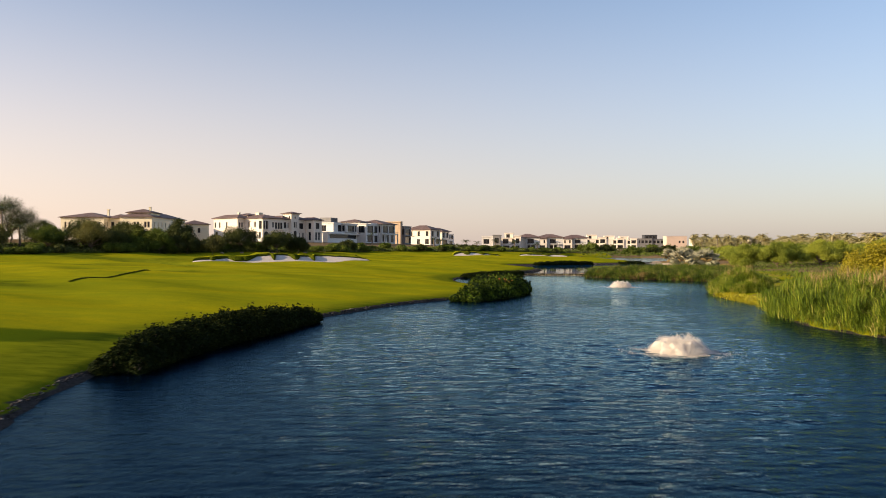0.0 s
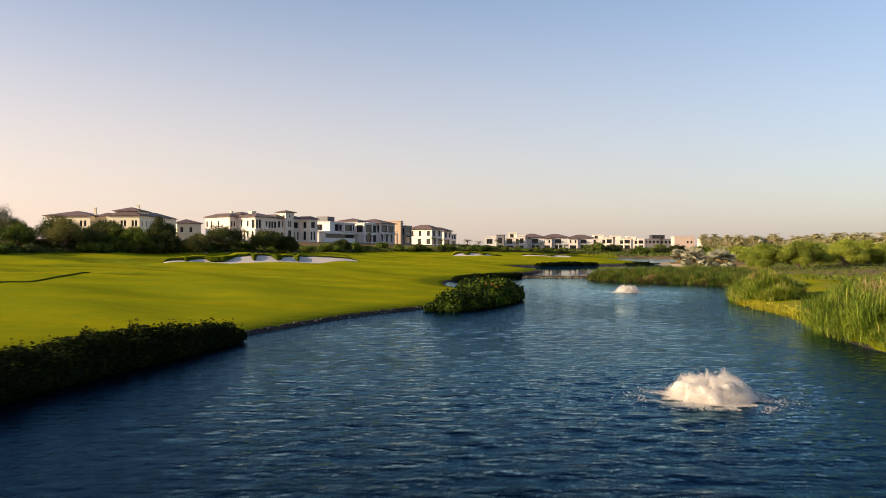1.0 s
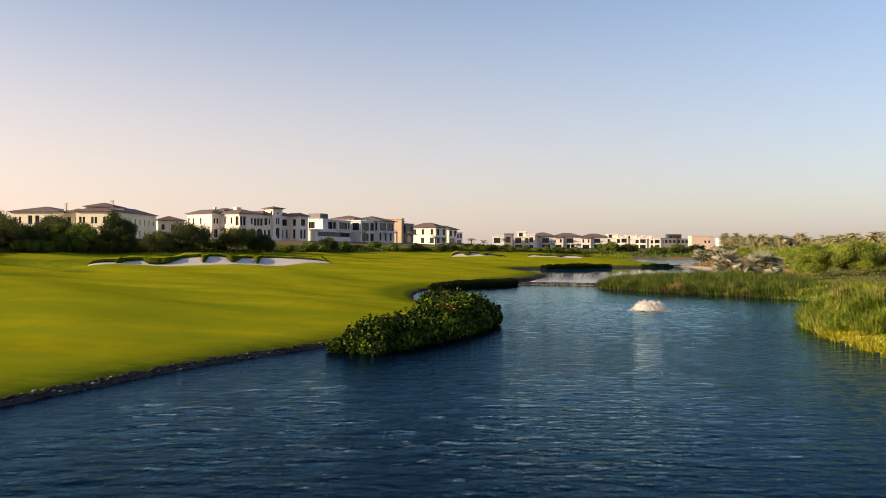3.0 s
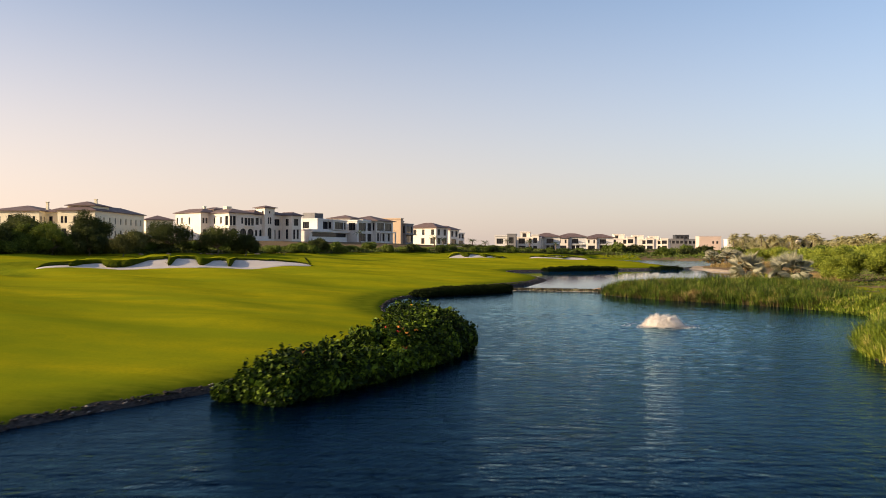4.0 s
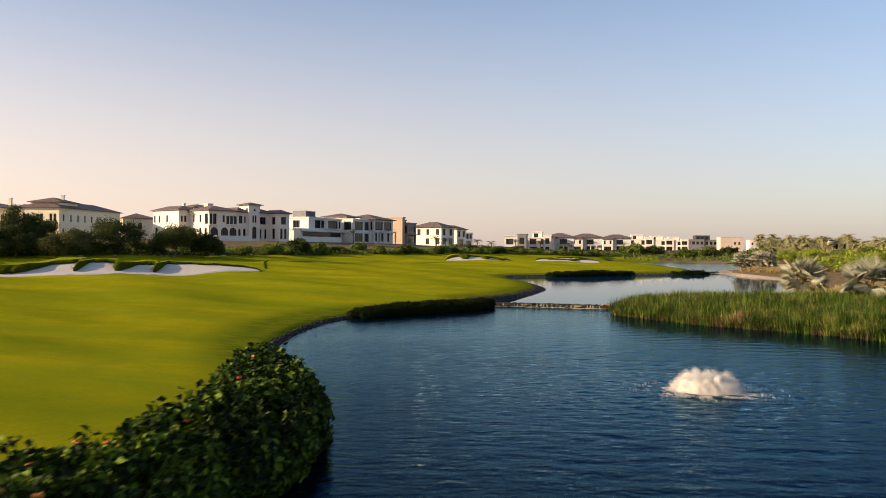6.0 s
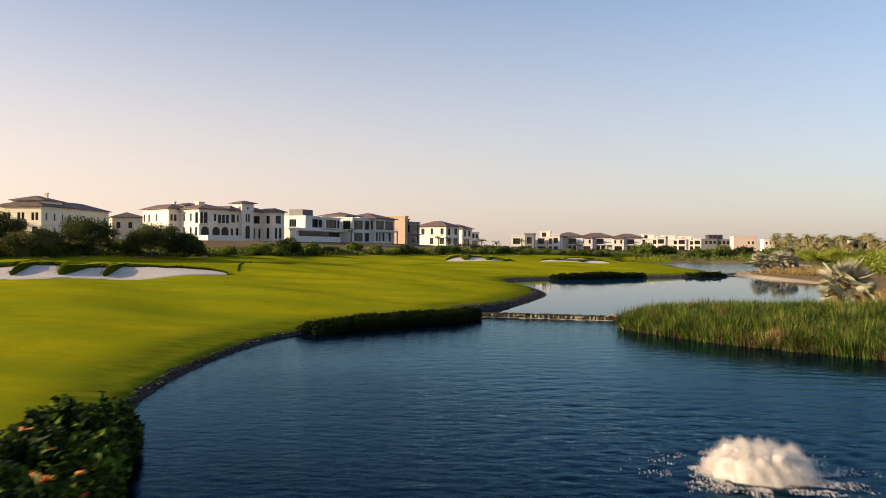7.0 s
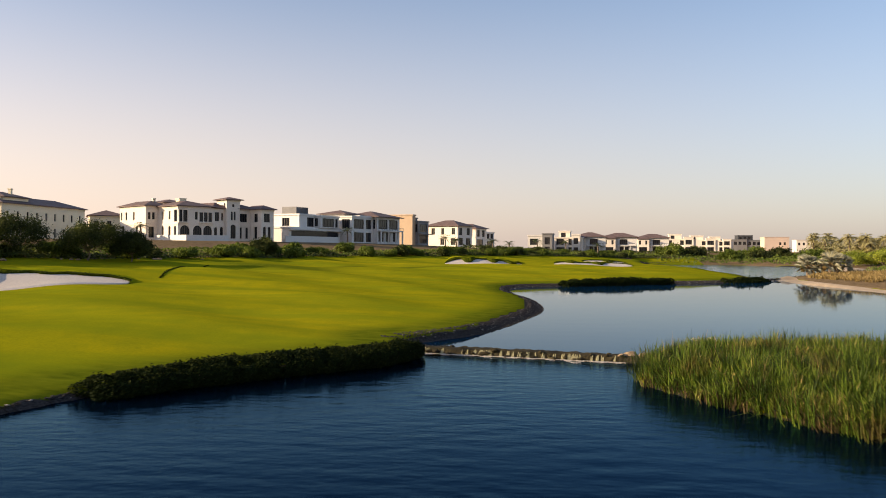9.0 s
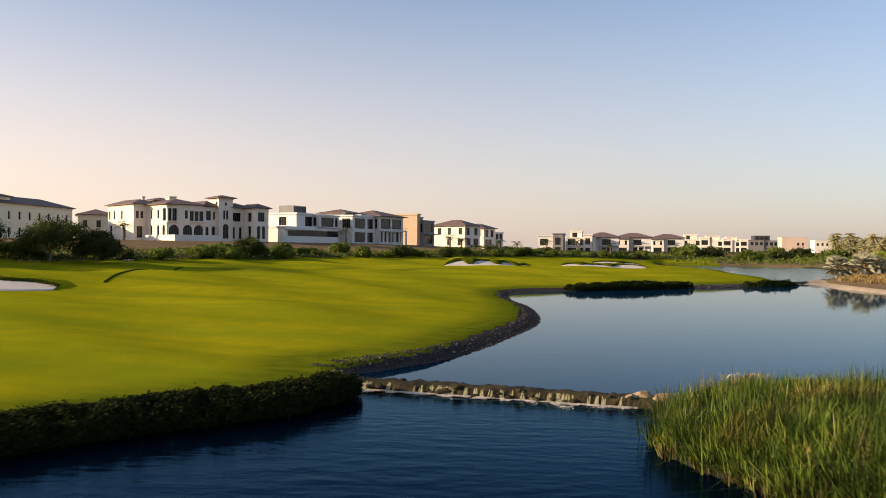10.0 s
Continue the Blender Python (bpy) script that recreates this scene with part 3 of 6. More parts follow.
# ---- villas ----
def wall_with_openings(bm, length, z0, z1, openings, depth=0.35):
    """One wall face in the plane y = 0 (outside towards -y) with niches for its openings (u, z, width, height)."""
    us = sorted({0.0, length, *(u for o in openings for u in (o[0], o[0] + o[2]))})
    zs = sorted({z0, z1, *(z for o in openings for z in (o[1], o[1] + o[3]))})
    cache = {}

    def vert(u, y, z):
        k = (round(u, 4), y, round(z, 4))
        if k not in cache:
            cache[k] = bm.verts.new((u, y, z))
        return cache[k]

    def hole(u, z):
        return any(o[0] - 1e-6 <= u <= o[0] + o[2] + 1e-6 and o[1] - 1e-6 <= z <= o[1] + o[3] + 1e-6 for o in openings)

    for a, b in zip(us, us[1:]):
        for c, d in zip(zs, zs[1:]):
            if b - a < 1e-5 or d - c < 1e-5 or hole((a + b) / 2, (c + d) / 2):
                continue
            bm.faces.new((vert(a, 0, c), vert(b, 0, c), vert(b, 0, d), vert(a, 0, d)))
    for u, z, w, h in [o[:4] for o in openings]:
        p = [(u, z), (u + w, z), (u + w, z + h), (u, z + h)]
        for (ua, za), (ub, zb) in zip(p, p[1:] + p[:1]):
            bm.faces.new([bm.verts.new(q) for q in ((ua, 0, za), (ua, depth, za), (ub, depth, zb), (ub, 0, zb))])


def hip_roof(bm, w, d, z, over, rise, thick=0.18):
    """A hipped roof over a w x d block with eaves, its deck and its ridge."""
    x0, x1, y0, y1 = -over, w + over, -over, d + over
    run = min(x1 - x0, y1 - y0) / 2
    lo = [bm.verts.new((x, y, z)) for x, y in ((x0, y0), (x1, y0), (x1, y1), (x0, y1))]
    mid = [bm.verts.new((x, y, z + thick)) for x, y in ((x0, y0), (x1, y0), (x1, y1), (x0, y1))]
    if x1 - x0 >= y1 - y0:
        r = [bm.verts.new((x0 + run, (y0 + y1) / 2, z + rise)), bm.verts.new((x1 - run, (y0 + y1) / 2, z + rise))]
        slopes = ((mid[0], mid[1], r[1], r[0]), (mid[1], mid[2], r[1]), (mid[2], mid[3], r[0], r[1]), (mid[3], mid[0], r[0]))
    else:
        r = [bm.verts.new(((x0 + x1) / 2, y0 + run, z + rise)), bm.verts.new(((x0 + x1) / 2, y1 - run, z + rise))]
        slopes = ((mid[0], mid[1], r[0]), (mid[1], mid[2], r[1], r[0]), (mid[2], mid[3], r[1]), (mid[3], mid[0], r[0], r[1]))
    bm.faces.new(lo[::-1])
    for i in range(4):
        bm.faces.new((lo[i], lo[(i + 1) % 4], mid[(i + 1) % 4], mid[i]))
    for s in slopes:
        if len(set(s)) > 2:
            bm.faces.new(s)


def window_part(house, w, h, m, bars=1):
    """A window: dark frame with mullions, and its panes set behind it."""
    t = 0.09
    pw = (w - t * (bars + 2)) / (bars + 1)
    panes = [(t + i * (pw + t), t, pw, h - 2 * t) for i in range(bars + 1)]
    bm = bmesh.new()
    wall_with_openings(bm, w, 0.0, h, panes, 0.08)
    bmesh.ops.remove_doubles(bm, verts=bm.verts[:], dist=0.0005)
    win = part("window", bm, M_FRAME, house, "", m)
    bm = bmesh.new()
    add_box(bm, 0.02, w - 0.02, 0.05, 0.07, 0.02, h - 0.02)
    part("pane", bm, M_GLASS, win)
    return win


def ring(bm, u0, u1, v0, v1, p, z0, z1):
    """A moulding round the front and both sides of a block."""
    pts = [(u0 - p, v1), (u0 - p, v0 - p), (u1 + p, v0 - p), (u1 + p, v1), (u1 - 0.02, v1), (u1 - 0.02, v0 + 0.02), (u0 + 0.02, v0 + 0.02), (u0 + 0.02, v1)]
    lo = [bm.verts.new((x, y, z0)) for x, y in pts]
    hi = [bm.verts.new((x, y, z1)) for x, y in pts]
    n = len(pts)
    for i in range(n):
        bm.faces.new((lo[i], lo[(i + 1) % n], hi[(i + 1) % n], hi[i]))
    for q in ((0, 1, 6, 7), (1, 2, 5, 6), (2, 3, 4, 5)):
        bm.faces.new([hi[i] for i in q])
        bm.faces.new([lo[i] for i in q[::-1]])


def spandrel(bm, u, z, w, h, y0=0.0, y1=0.30):
    """Fills the top corners of an opening to make a round arch."""
    r = w / 2
    c = (u + r, z + h - r)
    for s in (-1, 1):
        arc = [(c[0] + s * r * math.cos(a), c[1] + r * math.sin(a)) for a in (math.pi / 2 * k / 5 for k in range(6))]
        poly = arc + [(c[0] + s * r, c[1] + r)]
        f = [bm.verts.new((p, y0, q)) for p, q in poly]
        g = [bm.verts.new((p, y1, q)) for p, q in poly]
        bm.faces.new(f if s > 0 else f[::-1])
        for i in range(5):
            bm.faces.new((f[i], f[i + 1], g[i + 1], g[i]))


def block(house, u, v, w, d, z0, z1, mat, front=(), left=(), right=(), roof=None, over=0.7, roof_mat=None, cornice=True):
    """A rectangular block of a house in its own plan: u to the right along the front, v back. Openings: (u, z, width, height[, arch])."""
    bm = bmesh.new()
    sides = ((front, w, pose(u, v, 0)), (right, d, pose(u + w, v, 0, 0, 0, 90)), ((), w, pose(u + w, v + d, 0, 0, 0, 180)), (left, d, pose(u, v + d, 0, 0, 0, 270)))
    for ops, length, m in sides:
        one = bmesh.new()
        ops = [o for o in ops if o[0] + o[2] < length - 0.05 and o[0] > 0.05]
        wall_with_openings(one, length, z0, z1, ops)
        for o in ops:
            if len(o) > 4 and o[4]:
                spandrel(one, *o[:4])
        tmp = bpy.data.meshes.new("tmp")
        one.to_mesh(tmp)
        one.free()
        tmp.transform(m)
        bm.from_mesh(tmp)
        bpy.data.meshes.remove(tmp)
        for o in ops:
            window_part(house, o[2], o[3], m @ pose(o[0], 0.22, o[1]), bars=1 if o[2] < 1.9 else 3)
    f = [bm.verts.new((u + a * w, v + b * d, z1)) for a, b in ((0, 0), (1, 0), (1, 1), (0, 1))]
    bm.faces.new(f)
    part("wall", bm, mat, house)
    if cornice:
        for z, t, p in ((z0 + (z1 - z0) * 0.52, 0.22, 0.10), (z1 - 0.3, 0.298, 0.14)):
            bm = bmesh.new()
            ring(bm, u, u + w, v, v + d, p, z, z + t)
            part("cornice", bm, mat, house)
    if roof:
        bm = bmesh.new()
        if roof == "flat":
            add_box(bm, u - 0.25, u + w + 0.25, v - 0.25, v + d + 0.25, z1 + 0.004, z1 + 0.45)
            part("parapet", bm, roof_mat or mat, house)
        else:
            hip_roof(bm, w, d, 0, over, roof)
            part("roof", bm, roof_mat or M_TILE, house, "", pose(u, v, z1 + 0.004))


def row(u0, step, n, z, w, h, arch=False):
    return [(u0 + i * step, z, w, h, arch) for i in range(n)]


def house_at(name, x, y, z, turn, label, category="house"):
    e = new(name)
    e.empty_display_size = 1.0
    e.matrix_basis = pose(x, y, z, 0, 0, turn)
    return tagged(e, label, category, "villas beside the golf course")


def chimney(house, u, v, z, h=1.8, w=0.7):
    bm = bmesh.new()
    add_box(bm, u, u + w, v, v + w, z, z + h)
    add_box(bm, u - 0.12, u + w + 0.12, v - 0.12, v + w + 0.12, z + h + 0.002, z + h + 0.25)
    part("chimney", bm, M_CREAM, house)


def railing(house, u0, u1, v, z, step=1.05):
    """A slim dark balustrade as one linked frame."""
    n = max(2, round((u1 - u0) / step))
    w = (u1 - u0) / n
    bm = bmesh.new()
    wall_with_openings(bm, u1 - u0, 0.0, 0.95, [(i * w + 0.04, 0.06, w - 0.08, 0.81) for i in range(n)], 0.05)
    bmesh.ops.remove_doubles(bm, verts=bm.verts[:], dist=0.0005)
    part("railing", bm, M_DARK, house, "", pose(u0, v, z))


# cream villa with two wings
Z1 = 7.2
h = house_at("villa", -100.5, 289.5, Z1, 0, "cream two-storey villa with brown hipped tile roofs and chimneys")
PAIRS = [(0.9, 5.0, 0.8, 2.0), (2.0, 5.0, 0.8, 2.0), (4.6, 5.0, 0.8, 2.0), (5.7, 5.0, 0.8, 2.0), (8.3, 5.0, 0.8, 2.0), (9.4, 5.0, 0.8, 2.0)]
block(h, -11, 0, 11, 37, -1.5, 8.6, M_CREAM, PAIRS + [(1.1, 0.6, 1.5, 2.8), (4.7, 0.4, 1.8, 3.0, True), (8.5, 0.6, 1.5, 2.8)], right=row(2.0, 4.0, 9, 5.0, 0.9, 1.9) + row(2.0, 4.0, 9, 0.8, 0.95, 2.3), roof=2.2)
block(h, -9.5, 3, 8.0, 10, 8.9, 10.2, M_CREAM, roof=1.5, cornice=False)
block(h, -17, 5, 6.0, 16, -1.5, 8.3, M_CREAM, row(0.9, 2.5, 2, 4.8, 1.1, 2.3) + row(0.9, 2.5, 2, 0.5, 1.2, 2.7), roof=1.6)
block(h, -32.0, 1, 15.0, 18, -1.5, 8.5, M_CREAM, [(1.3, 5.0, 0.7, 2.0), (2.7, 5.0, 0.7, 2.0), (5.6, 4.7, 1.3, 2.7), (7.8, 4.7, 1.3, 2.7), (11.6, 5.0, 0.8, 2.0), (13.0, 5.0, 0.8, 2.0), (6.4, 0.2, 2.0, 3.3, True), (1.8, 0.6, 1.0, 2.5), (12.0, 0.6, 1.0, 2.5)], right=row(0.8, 1.9, 2, 5.0, 0.8, 2.0), left=row(2.0, 3.6, 4, 5.0, 0.9, 2.0), roof=2.0)
for u, v, w in ((-32.0, 1.0, 15.0), (-11.0, 0.0, 11.0)):   # string of balusters over the entrance bay
    bm = bmesh.new()
    add_box(bm, u + w * 0.34, u + w * 0.64, v - 0.8, v - 0.11, 3.9, 4.15)
    part("balcony", bm, M_CREAM, h)
    railing(h, u + w * 0.34, u + w * 0.64, v - 0.79, 4.154, 0.6)
chimney(h, -4.2, 9, 10.0, 2.3)
chimney(h, -18.6, 8, 9.2, 2.2)
h = house_at("villa", -101.5, 331, 8.6, 30, "low cream villa with a shallow hipped roof behind the larger one")
block(h, 0, 0, 9, 12, -3.5, 5.9, M_CREAM, row(1.2, 3.4, 2, 2.6, 1.1, 1.9), roof=1.8)

# white villa with a tower and arcades
Z2 = 7.9
v2 = house_at("villa", -76.6, 312.6, Z2, 52, "white villa with arcades, a square tower and brown tile roofs")
block(v2, 0, 0, 6.2, 14.3, -1.5, 8.4, M_WHITE, [(0.6, 5.0, 0.75, 1.8), (1.75, 5.0, 0.75, 1.8), (0.8, 0.3, 1.5, 2.8)], left=[(0.5, 4.9, 0.9, 2.1), (3.2, 4.9, 0.9, 2.1), (7.4, 4.9, 0.9, 2.1), (1.0, 0.2, 1.5, 3.2), (8.8, 0.3, 1.2, 2.8)], roof=1.5)
block(v2, 3.4, -10.1, 10.0, 13.1, -1.5, 8.2, M_WHITE, [(0.4, 4.3, 2.2, 3.0), (4.7, 4.9, 0.8, 2.0)] + row(6.0, 1.28, 3, 4.4, 1.1, 2.4) + [(0.6, 0.3, 2.6, 3.1, True), (4.2, 0.3, 2.5, 3.1, True), (7.1, 0.3, 2.5, 3.1, True)], left=[(4.9, 4.9, 0.95, 2.1), (8.4, 4.9, 0.95, 2.1), (11.1, 4.3, 1.6, 3.0)] + [(4.8, 0.4, 1.1, 2.9, True), (8.3, 0.4, 1.1, 2.9, True), (11.0, 0.4, 1.2, 2.9, True)], roof=1.7)
block(v2, 13.42, -9.6, 3.5, 11, -1.5, 8.0, M_WHITE, [(0.7, 4.7, 1.3, 2.3), (2.6, 4.9, 0.6, 2.0, True), (0.5, 0.3, 0.9, 2.8, True), (2.2, 0.3, 1.0, 2.9, True)], roof=1.6)
block(v2, 16.94, -10.7, 4.0, 4.8, -1.5, 10.3, M_WHITE, [(1.25, 5.0, 0.65, 2.3, True), (2.1, 5.0, 0.65, 2.3, True), (1.2, 0.2, 1.6, 3.7, True), (1.65, 8.5, 0.7, 0.8, True)], left=[(3.4, 8.4, 0.8, 1.1, True)], roof=0.9, over=0.8)
block(v2, 20.96, -10.0, 5.2, 11, -1.5, 8.0, M_WHITE, [(0.3, 4.6, 2.4, 2.2), (0.35, 0.2, 0.7, 3.0, True), (2.2, 0.2, 0.8, 3.0, True)], roof=1.4)
block(v2, 24.7, -15.1, 3.9, 9, -1.5, 7.9, M_WHITE, [(0.8, 4.6, 1.9, 2.3), (0.5, 0.2, 0.95, 3.2, True), (2.0, 0.2, 0.95, 3.2, True)], left=[(5.5, 4.6, 1.7, 2.3), (5.6, 0.2, 1.4, 3.4, True)], roof=1.3)
block(v2, 6.0, 1.5, 6.0, 8, 8.6, 9.5, M_WHITE, roof=1.1, cornice=False)
for u in (3.46, 4.52, 5.98):   # posts of the corner loggia
    bm = bmesh.new()
    add_box(bm, u, u + 0.22, -10.32, -10.11, 4.3, 7.3)
    part("column", bm, M_WHITE, v2)
for u0, u1 in ((3.3, 6.3), (9.2, 13.3)):
    bm = bmesh.new()
    add_box(bm, u0, u1, -10.75, -10.11, 4.05, 4.28)
    part("balcony", bm, M_WHITE, v2)
chimney(v2, 8.0, -2.5, 9.2, 1.2, 1.9)
chimney(v2, 4.6, 5.0, 9.2, 1.3, 0.7)
bm = bmesh.new()
ring(bm, 2.4, 14.0, -16.0, -0.5, 0.15, -2.0, 0.9)
part("terrace_wall", bm, M_PURE, v2)

# white flat-roofed villa
v3 = house_at("villa", -41.7, 341.4, 7.5, 70, "white flat-roofed modern villa with a dark glazed upper floor")
# ground-floor opening: dark panes stand in for the shade of a deep recess
block(v3, -5.7, 2.6, 26.6, 12, -1.5, 3.8, M_PURE, [(1.2, 0.2, 24.6, 2.9)], roof="flat", cornice=False)
block(v3, 0.5, 3.5, 8, 11, 4.26, 7.7, M_PURE, [(4.0, 4.5, 3.6, 2.7)], left=[(5.0, 4.6, 2.6, 2.4)], roof="flat", cornice=False)
block(v3, 8.52, 1.5, 10, 12, 4.26, 7.5, M_PURE, [(1.0, 4.5, 6.4, 2.6), (8.0, 4.5, 1.4, 2.6)], left=[(8.6, 4.7, 2.4, 2.4)], roof="flat", cornice=False)
block(v3, 21.02, -1.6, 13, 15, -1.5, 7.8, M_PURE, [(1.2, 4.3, 6.0, 3.0), (8.4, 4.3, 3.4, 3.0), (1.2, 0.2, 6.0, 3.0), (8.4, 0.2, 3.4, 3.0)], left=[(11.4, 4.3, 2.8, 2.9)], roof="flat", cornice=False)
block(v3, 24, 3, 9, 9, 8.26, 8.9, M_PURE, roof=1.5, over=1.0, cornice=False)
bm = bmesh.new()
add_box(bm, 1.2, 7.2, 5, 10, 8.2, 8.5)
for i in range(13):
    add_box(bm, 1.2 + i * 0.48, 1.36 + i * 0.48, 5, 10, 8.504, 10.2)
part("roof_louvre", bm, M_GREY, v3)
bm = bmesh.new()
add_box(bm, -9.5, 17.4, 0.9, 1.2, -2.5, 1.6)
part("garden_wall", bm, M_PURE, v3)
bm = bmesh.new()
add_box(bm, -5.7, 20.9, 1.4, 2.59, 3.3, 3.798)
part("balcony", bm, M_PURE, v3)


h = house_at("villa", -31.6, 365.8, 7.6, 70, "white villa with deep balconies and a dark hipped roof")
block(h, 0, 0, 7.5, 12, -1.5, 8.0, M_PURE, [(0.9, 4.6, 2.4, 2.8), (4.3, 4.6, 2.2, 2.8), (0.9, 0.3, 5.2, 2.9)], left=[(6.0, 4.6, 4.4, 2.8), (7.0, 0.3, 3.0, 2.9)], roof="flat", cornice=False)
block(h, 7.52, -2.0, 15, 13, -1.5, 8.2, M_PURE, [(0.8, 4.4, 6.0, 3.1), (7.8, 4.4, 6.0, 3.1), (0.8, 0.3, 3.6, 3.1), (5.6, 0.3, 3.2, 3.1), (10.4, 0.3, 3.2, 3.1)], left=[(10.0, 4.4, 2.2, 3.0)], roof=2.2, over=1.2, cornice=False)
bm = bmesh.new()
add_box(bm, 7.5, 22.6, -3.5, -2.01, 3.6, 3.95)
part("balcony", bm, M_PURE, h)
railing(h, 7.5, 22.6, -3.48, 3.954)
for u in (7.7, 12.6, 17.5, 22.1):
    bm = bmesh.new()
    add_box(bm, u, u + 0.4, -3.45, -3.05, -1.5, 3.598)
    part("column", bm, M_PURE, h)
h = house_at("villa", -20.8, 410, 7.4, 72, "beige and dark cubic villa with a tall blank wall")
block(h, 0, 0, 2.6, 22, -1.5, 10.4, M_BEIGE, roof="flat", cornice=False)
block(h, 2.62, -1.2, 9, 11, -1.5, 8.2, M_GREY, [(1.0, 4.4, 6.6, 3.0), (1.0, 0.3, 6.6, 3.0)], left=[(9.2, 4.4, 1.4, 3.0)], roof="flat", cornice=False)
block(h, 2.62, 3.0, 8, 9, 8.66, 9.6, M_DARK, roof="flat", cornice=False)
bm = bmesh.new()
add_box(bm, 2.4, 12.2, -2.9, -1.21, 3.6, 3.9)
part("balcony", bm, M_GREY, h)
h = house_at("villa", -6.6, 440, 7.0, 62, "white villa with a brown hipped roof and tall windows")
block(h, 0, 0, 11, 15, -1.5, 7.9, M_WHITE, [(1.2, 4.3, 2.4, 2.9), (7.0, 4.3, 2.4, 2.9), (1.2, 0.3, 3.0, 2.8), (6.4, 0.3, 3.4, 2.8)], left=[(2.4, 4.5, 1.7, 2.6), (7.2, 4.5, 1.4, 2.6), (12.2, 4.5, 1.6, 2.6), (6.8, 0.3, 1.8, 2.7), (11.8, 0.3, 2.2, 2.7)], roof=2.5, over=1.0, cornice=False)
h = house_at("villa", -0.6, 462, 6.8, 62, "white villa with a low brown hipped roof and a side bay")
block(h, 0, 0, 9, 12, -1.5, 7.6, M_WHITE, [(1.2, 4.2, 2.2, 2.8), (5.4, 4.2, 2.2, 2.8), (1.2, 0.3, 5.0, 2.8)], left=[(2.4, 4.2, 1.8, 2.8), (8.6, 4.2, 1.8, 2.8), (6.4, 0.3, 3.0, 2.8)], roof=2.2, over=1.0, cornice=False)
h = house_at("villa", 2.8, 482, 6.4, 60, "small white villa block at the end of the row")
block(h, 0, 0, 7, 9, -1.5, 6.6, M_PURE, [(1.0, 4.0, 2.2, 2.3), (4.0, 4.0, 2.2, 2.3), (1.0, 0.3, 4.5, 2.6)], left=[(2.0, 4.0, 4.0, 2.3)], roof="flat", cornice=False)

# far row of villas
def far_villa(x, y, z, turn, style, w):
    h = house_at("villa", x, y, z, turn, ("white two-storey villa with a dark hipped roof and wide balconies", "white cubic two-storey villa with dark recessed bays", "cream stacked villa with roof terrace")[style], "house")
    wins = [(0.9, 4.1, 3.2, 2.6), (w * 0.5, 4.1, 3.6, 2.6), (0.9, 0.3, 3.6, 2.7), (w * 0.5, 0.3, 4.2, 2.7)]
    if style == 0:
        block(h, 0, 0, w, 12, -2, 7.6, M_PURE, wins, roof=2.2, over=1.0, cornice=False)
        block(h, w * 0.42, -1.6, w * 0.56, 1.7, 3.5, 3.9, M_PURE, cornice=False)
        block(h, 0.3, -2.6, w * 0.36, 6, -2, 7.0, M_WHITE, [(0.7, 4.2, 1.0, 2.0), (w * 0.36 - 1.9, 4.2, 1.0, 2.0), (0.8, 0.3, w * 0.36 - 1.8, 2.6)], right=[(0.7, 4.2, 1.2, 2.2)], roof=1.4, over=0.8, cornice=False)
        for k in range(3):
            bm = bmesh.new()
            add_box(bm, w * (0.44 + 0.18 * k), w * (0.44 + 0.18 * k) + 0.4, -1.55, -1.15, -2, 3.49)
            part("column", bm, M_PURE, h)
        railing(h, w * 0.42, w * 0.98, -1.58, 3.904)
    elif style == 1:
        block(h, 0, 0, w * 0.6, 12, -2, 7.8, M_PURE, wins[:1] + wins[2:3], roof="flat", cornice=False)
        block(h, w * 0.6 + 0.02, -1.2, w * 0.4, 11, -2, 8.6, M_GREY, [(0.9, 4.3, w * 0.4 - 1.9, 3.0), (0.9, 0.4, w * 0.4 - 1.9, 3.0)], roof="flat", cornice=False)
    else:
        block(h, 0, 0, w, 12, -2, 7.0, M_WHITE, wins, roof="flat", cornice=False)
        block(h, w * 0.15, 1.5, w * 0.4, 9, 7.0, 9.8, M_WHITE, [(1, 7.5, 2.0, 1.9)], roof="flat", cornice=False)
        block(h, w * 0.62, -1.5, w * 0.3, 3, -2, 8.2, M_WHITE, [(0.8, 4.4, w * 0.3 - 1.7, 2.6), (0.8, 0.4, w * 0.3 - 1.7, 2.6)], roof="flat", cornice=False)
    return h


